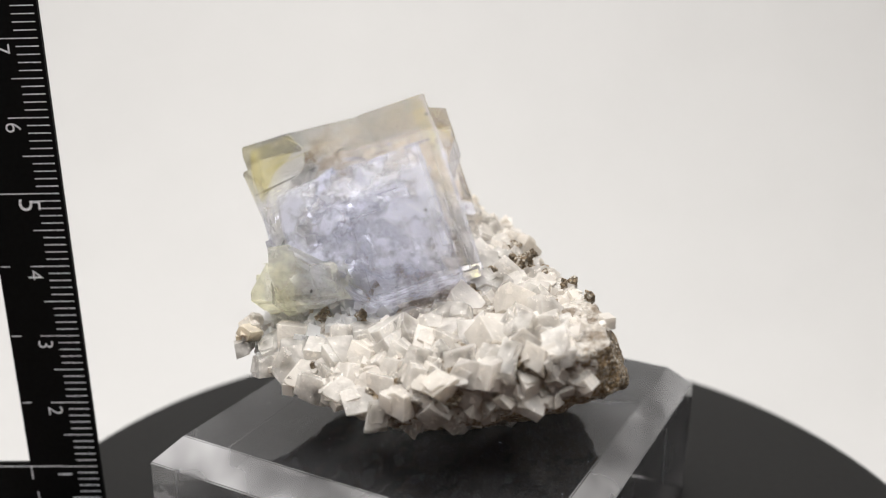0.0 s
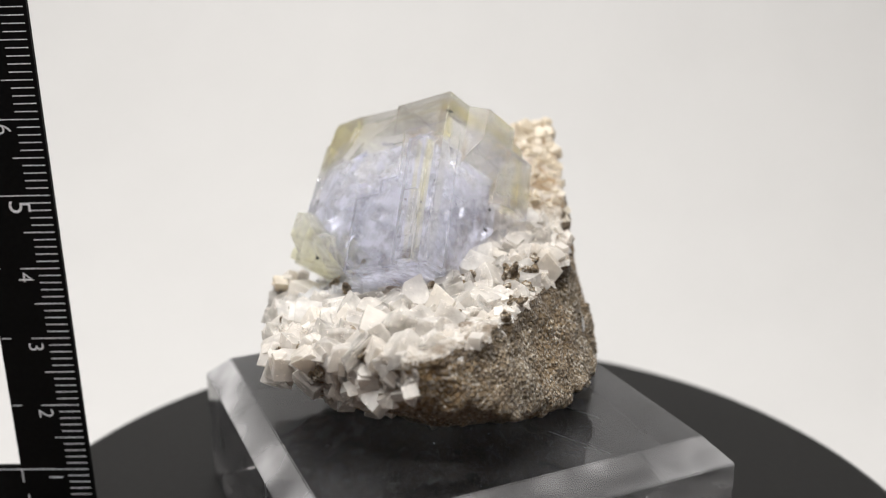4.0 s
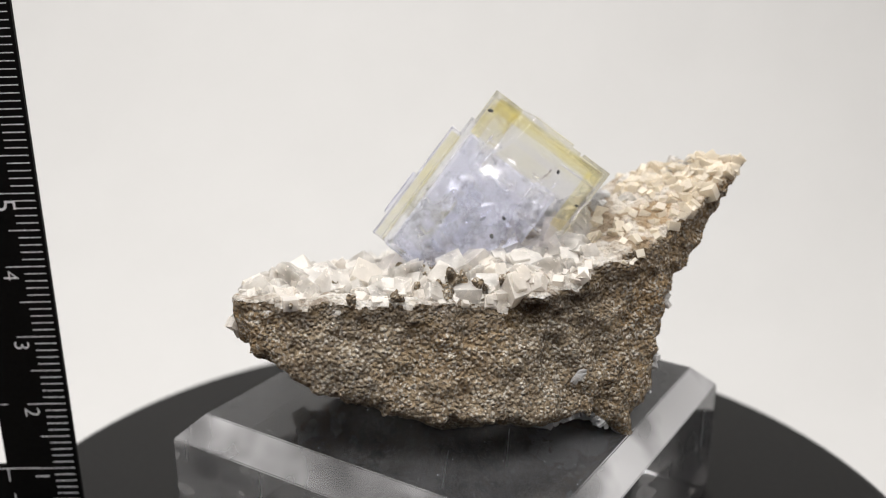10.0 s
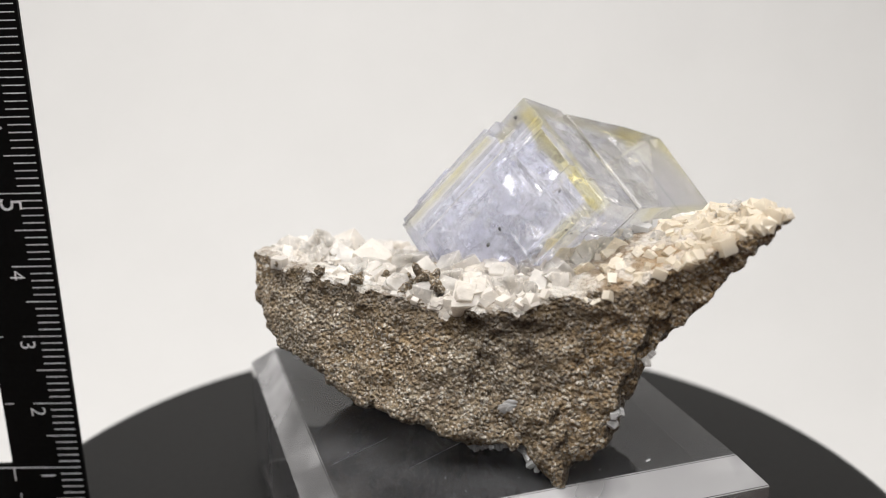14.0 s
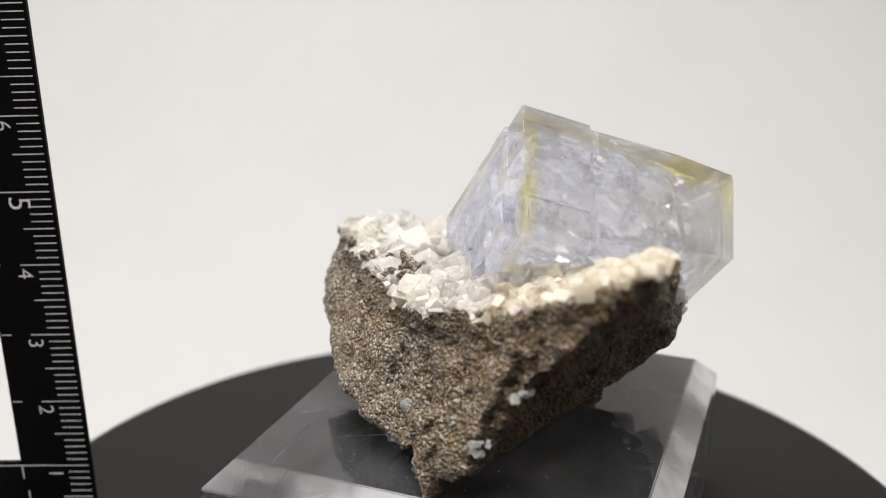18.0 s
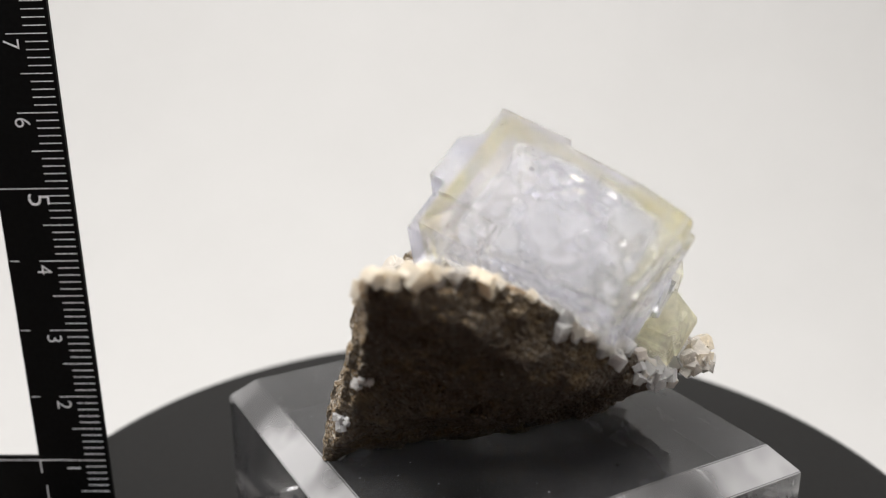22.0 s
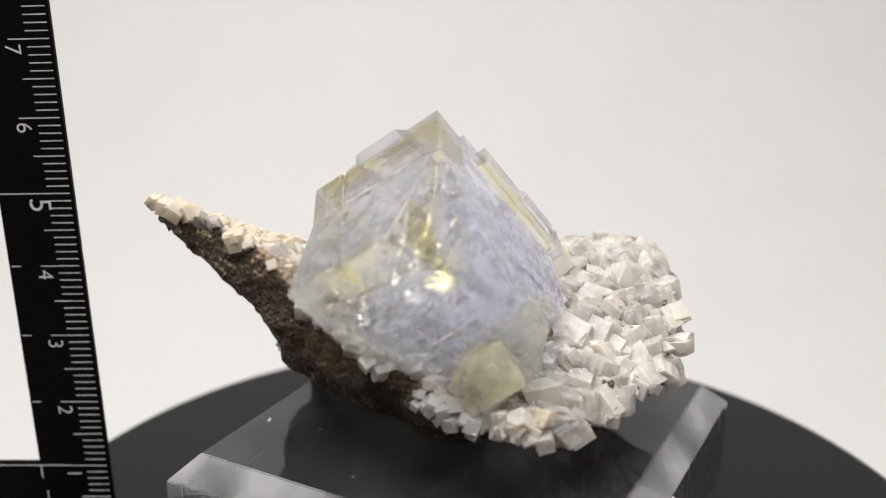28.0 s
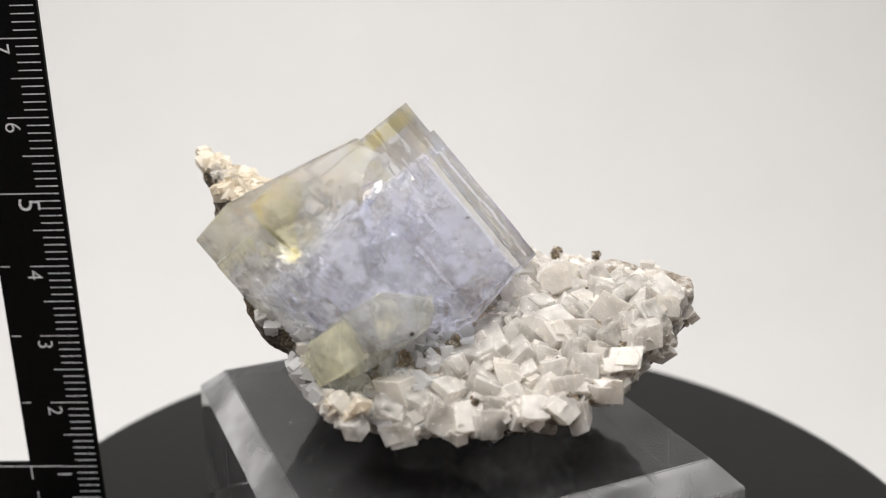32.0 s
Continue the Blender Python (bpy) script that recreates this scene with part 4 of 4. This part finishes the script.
        bm.faces.new([bm.verts.new((p, 0.36 + lift - 0.25 * max(0.0, 2.0 - q), q)) for p, q in outline])
        part("growth_layer", bm, M_ZONE, cube)
    fused("yellow_fluorite_crystal", [
        clipped_box(1.80, 2.43, -0.07, 0.80, 1.36, 2.14, [((2.38, 0.14, 1.67), (0.75, -0.6, 0.12)), ((1.74, 0.0, 2.22), (-0.62, -0.1, 0.78)), ((1.76, 0.0, 1.93), (-0.834, -0.05, -0.55)), ((2.30, 0.70, 2.44), (0.6, 0.3, 0.74))], 0.012),
        clipped_box(2.05, 2.46, 0.20, 1.10, 1.22, 2.20, [((2.42, 0.3, 1.4), (0.8, -0.55, -0.2))], 0.012),
        clipped_box(2.12, 2.44, -0.13, 0.35, 1.30, 1.62, [((2.34, 0.1, 1.5), (0.75, -0.6, -0.2))], 0.008),
    ], M_LOBE, specimen, "pale yellow clear fluorite corner crystal", axes=BEHIND)
    fused("yellow_fluorite_crystal", [
        clipped_box(1.86, 2.34, 0.36, 0.90, 2.15, 2.52, [((1.90, 0.6, 2.42), (-0.5, -0.35, 0.79)), ((2.20, 0.3, 2.60), (0.5, -0.65, 0.57)), ((2.3, 0.9, 2.7), (0.3, 0.7, 0.65)), ((1.84, 0.40, 2.35), (-0.75, -0.6, 0.1)), ((1.9, 0.85, 2.4), (-0.7, 0.6, 0.3))], 0.012),
        clipped_box(1.95, 2.36, 0.50, 1.05, 2.10, 2.48, [((2.4, 1.1, 2.5), (0.5, 0.5, 0.7))], 0.012),
    ], M_LOBE, specimen, "pale yellow clear fluorite corner crystal", axes=BEHIND)
    for x, y, z, r in ((-0.28, 1.60, 4.85, 0.022), (-0.47, 1.35, 5.24, 0.022), (-0.08, 0.68, 4.71, 0.022), (-0.04, 0.53, 4.48, 0.028), (-0.57, -0.35, 4.94, 0.025), (-0.60, 0.46, 6.00, 0.03), (-1.98, -0.69, 3.99, 0.03), (-0.45, 0.3, 5.2, 0.012), (-0.42, 0.55, 5.35, 0.012)):
        bm = bmesh.new()
        bmesh.ops.create_icosphere(bm, subdivisions=1, radius=r)
        bmesh.ops.scale(bm, vec=(0.6, 1.0, 1.5), verts=bm.verts)
        ob = part("black_speck", bm, M_SPECK, specimen)
        ob.matrix_basis = Matrix.Translation((x * CM, y * CM, z * CM)) @ pose(0, 0, 0, 40 * x * 10, 25 * y * 10, 0)


fluorite()


# ---- the calcite rhombs ----
def rhomb_mesh(name, skew, chop, seed, steps):
    """A calcite rhomb of unit edge with broken corners and stepped twins grown on it."""
    rnd = random.Random(seed)
    me = bpy.data.meshes.new(name)
    whole = bmesh.new()
    for k in range(1 + steps):
        bm = bmesh.new()
        bmesh.ops.create_cube(bm, size=1.0 if k == 0 else rnd.uniform(0.55, 0.8))
        for v in bm.verts:
            x, y, z = v.co
            v.co = Vector((x + skew * (y + z), y + skew * (x + z), z + skew * (x + y)))
        for _ in range(chop):
            d = Vector((rnd.choice((-1, 1)), rnd.choice((-1, 1)), rnd.choice((-1, 1)))) + Vector((rnd.uniform(-0.4, 0.4), rnd.uniform(-0.4, 0.4), rnd.uniform(-0.4, 0.4)))
            d.normalize()
            reach = max(v.co.dot(d) for v in bm.verts)
            r = bmesh.ops.bisect_plane(bm, geom=bm.verts[:] + bm.edges[:] + bm.faces[:], plane_co=d * reach * rnd.uniform(0.66, 0.88), plane_no=d, clear_outer=True)
            edges = [e for e in r["geom_cut"] if isinstance(e, bmesh.types.BMEdge)]
            if edges:
                bmesh.ops.edgeloop_fill(bm, edges=edges)
        bmesh.ops.recalc_face_normals(bm, faces=bm.faces)
        bmesh.ops.bevel(bm, geom=bm.edges[:], offset=0.022, segments=1, affect="EDGES")
        if k:
            bmesh.ops.transform(bm, matrix=Matrix.Translation((rnd.uniform(-0.42, 0.42), rnd.uniform(-0.42, 0.42), rnd.uniform(0.0, 0.3))) @ Euler((rnd.uniform(-0.15, 0.15), rnd.uniform(-0.15, 0.15), rnd.uniform(-0.2, 0.2))).to_matrix().to_4x4(), verts=bm.verts)
        bm.to_mesh(me)
        bm.free()
        whole.from_mesh(me)
    bmesh.ops.scale(whole, vec=(CM, CM, CM), verts=whole.verts)
    whole.to_mesh(me)
    whole.free()
    me.materials.append(M_CALCITE)
    return me


def calcites():
    rnd = random.Random(11)
    kinds = [rhomb_mesh("rhomb", s, c, k, e) for k, (s, c, e) in enumerate(((-0.10, 1, 0), (-0.12, 1, 1), (-0.08, 2, 0), (0.06, 1, 1), (-0.14, 2, 2), (-0.05, 2, 0), (-0.12, 1, 0), (-0.10, 3, 2)))]
    stained = [k.copy() for k in kinds]
    for k in stained:
        k.materials[0] = M_STAINED
    inv = (Matrix.Translation(TOP) @ CRYSTAL.to_3x3().to_4x4()).inverted()
    order = np.argwhere(rock_val > 0.2)[:, 0].tolist()
    rnd.shuffle(order)
    spots = []
    for i in order:
        p, n = Vector(rock_mid[i]), Vector(rock_nor[i])
        c = inv @ p
        low_front = p.y < -0.9 and p.x < 0.7
        if 0.2 < c.x < 2.7 and -0.05 < c.y < 1.7 and 0.12 < c.z < 2.5 or p.z < (2.3 if low_front else 2.5) or n.z < (-0.35 if low_front else -0.2):
            continue
        rim = p.x < -0.9 and -0.6 < p.y < 2.2 or p.x > 0.9 and p.y > -1.6
        front = max(0.0, min(1.0, (-0.6 * p.x - 0.8 * p.y + 0.6) / 2.2))
        spike = max(0.0, min(1.0, (p.y - 1.6) / 1.2))
        # the broken side has only a thin edge of crust
        x, y = p.x, p.y
        edge = max(x - 1.72, 0.866 * x + 0.5 * y - 1.60, 0.707 * (x + y) - 1.78)
        if p.y > 3.3 or edge > -0.42:
            continue
        spots.append((p, n, rim or edge > -0.5, front, spike, i))
    taken, placed, small = [], 0, []
    for low, high, share in ((0.26, 0.37, 0.4), (0.16, 0.26, 0.7), (0.07, 0.14, 1.0)):
        for p, n, rim, front, spike, i in spots:
            if rnd.random() > share * 0.28 and low > 0.14:
                continue
            size = rnd.uniform(low, high) * (1.0 if p.z > bed_height(p.x, p.y) - 0.15 else 0.72 + 0.28 * front)
            if size > 0.23 and (rim or p.x > 0.95 or spike > 0.1 or n.z < 0.05 or p.z < 3.0):
                continue
            if rim and size > 0.16 or spike > 0.2 and (size > 0.23 or value_noise(np.array(p) * 2.6, 21) > 0.0):
                continue
            if value_noise(np.array(p) * 3.1, 22) > (0.52 if low > 0.15 else -0.05):
                continue
            if spike > 0.25 and low < 0.1:
                continue
            if any((p - q).length < 0.41 * size + 0.38 * s for q, s in taken):
                continue
            if p.x > 1.0 and p.y < -1.4:
                size = min(size, 0.2)
            taken.append((p, size))
            align = n.lerp(Vector((0, 0, 1)), 0.25).to_track_quat("Z", "Y").to_matrix().to_4x4()
            tilt = Euler((rnd.uniform(-0.8, 0.8), rnd.uniform(-0.8, 0.8), rnd.uniform(0, 6.28))).to_matrix().to_4x4()
            sc = Matrix.Diagonal((size * rnd.uniform(0.85, 1.2), size * rnd.uniform(0.85, 1.2), size * rnd.uniform(0.8, 1.1), 1))
            at = Matrix.Translation((p + n * size * (rnd.uniform(-0.38, -0.18) if rim or spike > 0.1 else rnd.uniform(-0.22, 0.12) if n.z > 0.25 else -0.3)) * CM)
            mesh = rnd.choice(kinds)
            brown = spike > 0.15 and rnd.random() < 0.6
            if placed < 420 and low > 0.15:
                ob = new("calcite_crystal", stained[kinds.index(mesh)] if brown else mesh)
                ob.parent = specimen
                ob.matrix_basis = at @ align @ tilt @ sc
                placed += 1
            else:
                small.append(at @ align @ tilt @ sc)
    # blocky crystals on the knob at the low corner
    for k in range(22):
        p = Vector((-2.72 - 0.26 * rnd.random(), -0.44 + rnd.uniform(-0.24, 0.26), 3.34 + rnd.uniform(-0.14, 0.12)))
        ob = new("calcite_crystal", rnd.choice(stained if k % 4 == 0 else kinds))
        ob.parent = specimen
        ob.matrix_basis = Matrix.Translation(p * CM) @ Euler([rnd.uniform(0, 6.28) for _ in range(3)]).to_matrix().to_4x4() @ Matrix.Scale(rnd.uniform(0.10, 0.19), 4)
    # the fine druse between the large crystals
    verts, faces = [], []

    def cube_at(m, verts, faces):
        b = len(verts)
        verts.extend(tuple(m @ Vector((x, y, z))) for x in (-0.5, 0.5) for y in (-0.5, 0.5) for z in (-0.5, 0.5))
        faces.extend(tuple(b + q for q in f) for f in ((0, 1, 3, 2), (4, 6, 7, 5), (0, 4, 5, 1), (2, 3, 7, 6), (0, 2, 6, 4), (1, 5, 7, 3)))

    for m in small:
        cube_at(Matrix.Scale(1 / CM, 4) @ m @ Matrix.Scale(CM, 4), verts, faces)
    for i in rnd.sample(order, min(450, len(order))):
        p, n = Vector(rock_mid[i]), Vector(rock_nor[i])
        c = inv @ p
        if 0.2 < c.x < 2.7 and 0.0 < c.y < 1.7 and 0.15 < c.z < 2.5 or p.z < 2.1 or p.y > 1.8 or value_noise(np.array(p) * 3.1, 22) > 0.45:
            continue
        s = rnd.uniform(0.06, 0.15)
        cube_at(Matrix.Translation(p + n * s * 0.1) @ Euler([rnd.uniform(0, 6.28) for _ in range(3)]).to_matrix().to_4x4() @ Matrix.Diagonal((s, s * rnd.uniform(0.8, 1.3), s, 1)), verts, faces)
    ob = new("calcite_druse", mesh_of("calcite_druse", verts, faces, M_CALCITE))
    ob.parent = specimen
    tagged(ob, "fine white calcite druse between the larger crystals", kind="stuff")
    # rusty grains on the horn, and small clear crystals along the dark rim
    for name, lab, mat, total, test in (
            ("stained_druse", "orange-stained fine calcite druse on the horn", M_STAINED, 150, lambda p, n: p.y > 2.0 + 1.0 * rnd.random() and n.z > 0.5 and abs(bed_height(p.x, p.y) - p.z) < 0.13),
            ("rim_druse", "small clear calcite druse along the dark rim", M_CLEAR, 420, lambda p, n: p.x < -0.9 and -0.9 < p.y < 2.0 and n.z > -0.6 and -0.1 < bed_height(p.x, p.y) - p.z < 0.20 + 0.14 * max(0.0, 1.4 - p.y))):
        verts, faces = [], []
        picks = list(range(len(rock_mid)))
        rnd.shuffle(picks)
        for i in picks:
            p, n = Vector(rock_mid[i]), Vector(rock_nor[i])
            if not test(p, n):
                continue
            s = rnd.uniform(0.05, 0.11) * (1.0 + 0.7 * max(0.0, min(1.0, p.y - 2.4))) if mat is M_STAINED else rnd.uniform(0.05, 0.17)
            cube_at(Matrix.Translation(p - n * s * (0.2 if mat is M_STAINED else -0.05)) @ Euler([rnd.uniform(0, 6.28) for _ in range(3)]).to_matrix().to_4x4() @ Matrix.Diagonal((s, s * rnd.uniform(0.7, 1.4), s, 1)), verts, faces)
            total -= 1
            if not total:
                break
        ob = new(name, mesh_of(name, verts, faces, mat))
        ob.parent = specimen
        tagged(ob, lab, kind="stuff")


def on_rock(x, y, z, reach):
    """Faces of the rock within reach of a place, and the nearest of all."""
    d = np.linalg.norm(rock_mid - np.array([x, y, z]), axis=1)
    return np.argwhere(d < reach)[:, 0].tolist() or [int(d.argmin())], int(d.argmin())


def foot_druse():
    """Small clear crystals on the foot and in a pocket of the brown side."""
    rnd = random.Random(3)
    for x, y, z, spread, total in ((0.75, 1.45, 2.28, 0.34, 110), (0.66, 1.85, 2.22, 0.24, 60), (0.60, 2.25, 2.22, 0.10, 14), (-0.30, 2.80, 3.60, 0.12, 12), (0.10, 2.55, 2.95, 0.10, 10)):
        near, first = on_rock(x, y, z, spread)
        if len(near) < 3:
            near, first = on_rock(*rock_mid[first], spread)
        verts, faces = [], []
        for _ in range(total):
            i = rnd.choice(near)
            p, n = Vector(rock_mid[i]), Vector(rock_nor[i])
            s = rnd.uniform(0.025, 0.07)
            m = Matrix.Translation(p + n * s * 0.25) @ Euler([rnd.uniform(0, 6.28) for _ in range(3)]).to_matrix().to_4x4() @ Matrix.Diagonal((s, s, s * 1.6, 1))
            b = len(verts)
            verts += [tuple(m @ Vector((x, y, z))) for x in (-0.5, 0.5) for y in (-0.5, 0.5) for z in (-0.5, 0.5)]
            faces += [tuple(b + k for k in f) for f in ((0, 1, 3, 2), (4, 6, 7, 5), (0, 4, 5, 1), (2, 3, 7, 6), (0, 2, 6, 4), (1, 5, 7, 3))]
        ob = new("clear_druse", mesh_of("clear_druse", verts, faces, M_CLEAR))
        ob.parent = specimen
        tagged(ob, "fine clear bluish crystal druse on the rock", kind="stuff")


def pale_lens():
    """A flat pale crystal grain set in the brown side."""
    bm = bmesh.new()
    bmesh.ops.create_icosphere(bm, subdivisions=3, radius=0.11)
    for v in bm.verts:
        v.co *= 1 + 0.6 * noise.noise(v.co * 22)
    bmesh.ops.scale(bm, vec=(0.2, 1.5, 0.75), verts=bm.verts)
    ob = part("pale_grain", bm, M_CLEAR, specimen, "pale lilac grain set in the rock", smooth=False)
    i = on_rock(0.80, 1.73, 2.97, 0.1)[1]
    at = rock_mid[i] - 0.012 * rock_nor[i]
    ob.matrix_basis = Matrix.Translation(Vector(at) * CM) @ pose(0, 0, 0, 0, 0, 38) @ pose(0, 0, 0, 12, 0, 0)


def fragments():
    """Bits of brown rock caught among the calcite."""
    rnd = random.Random(17)
    spots = [(0.70, 0.09, 4.10, 0.13), (0.62, 0.20, 4.09, 0.09), (0.56, 0.74, 4.12, 0.10), (0.72, 0.42, 4.08, 0.11), (0.14, 0.18, 4.10, 0.08)]
    picks = [i for i in range(len(rock_mid)) if rock_val[i] > 0.3 and rock_mid[i][1] < 0.3 and rock_nor[i][2] > -0.1]
    for i in rnd.sample(picks, 40):
        x, y, z = rock_mid[i]
        spots.append((x, y, z + 0.02, rnd.uniform(0.06, 0.115)))
    for x, y, z, r in spots:
        bm = bmesh.new()
        bmesh.ops.create_icosphere(bm, subdivisions=3, radius=r)
        for v in bm.verts:
            v.co = Vector((v.co.x * 1.35, v.co.y * 0.75, v.co.z * 0.8))
            v.co *= 1 + 0.9 * noise.noise(v.co * (1.3 / r) + Vector((x, y, z)) * 3)
        ob = part("rock_fragment", bm, M_ROCK, specimen)
        ob.matrix_basis = Matrix.Translation((x * CM, y * CM, z * CM)) @ pose(0, 0, 0, rnd.uniform(0, 180), rnd.uniform(0, 180), 0)


fragments()
pale_lens()
foot_druse()
calcites()


# ---- what moves ----
def turned(t):
    """Angle of the display at t seconds, in degrees."""
    s = t / 16 - 1
    return -9.6015 * t + 0.048 * (s * s - 1) + 2.304 * (s ** 3 - s)


def motions():
    rows = [(0.5 * i, pose(0, 0, 0, 0, 0, turned(0.5 * i))) for i in range(65)]
    for thing in (specimen, block):
        walk(thing, rows)


motions()
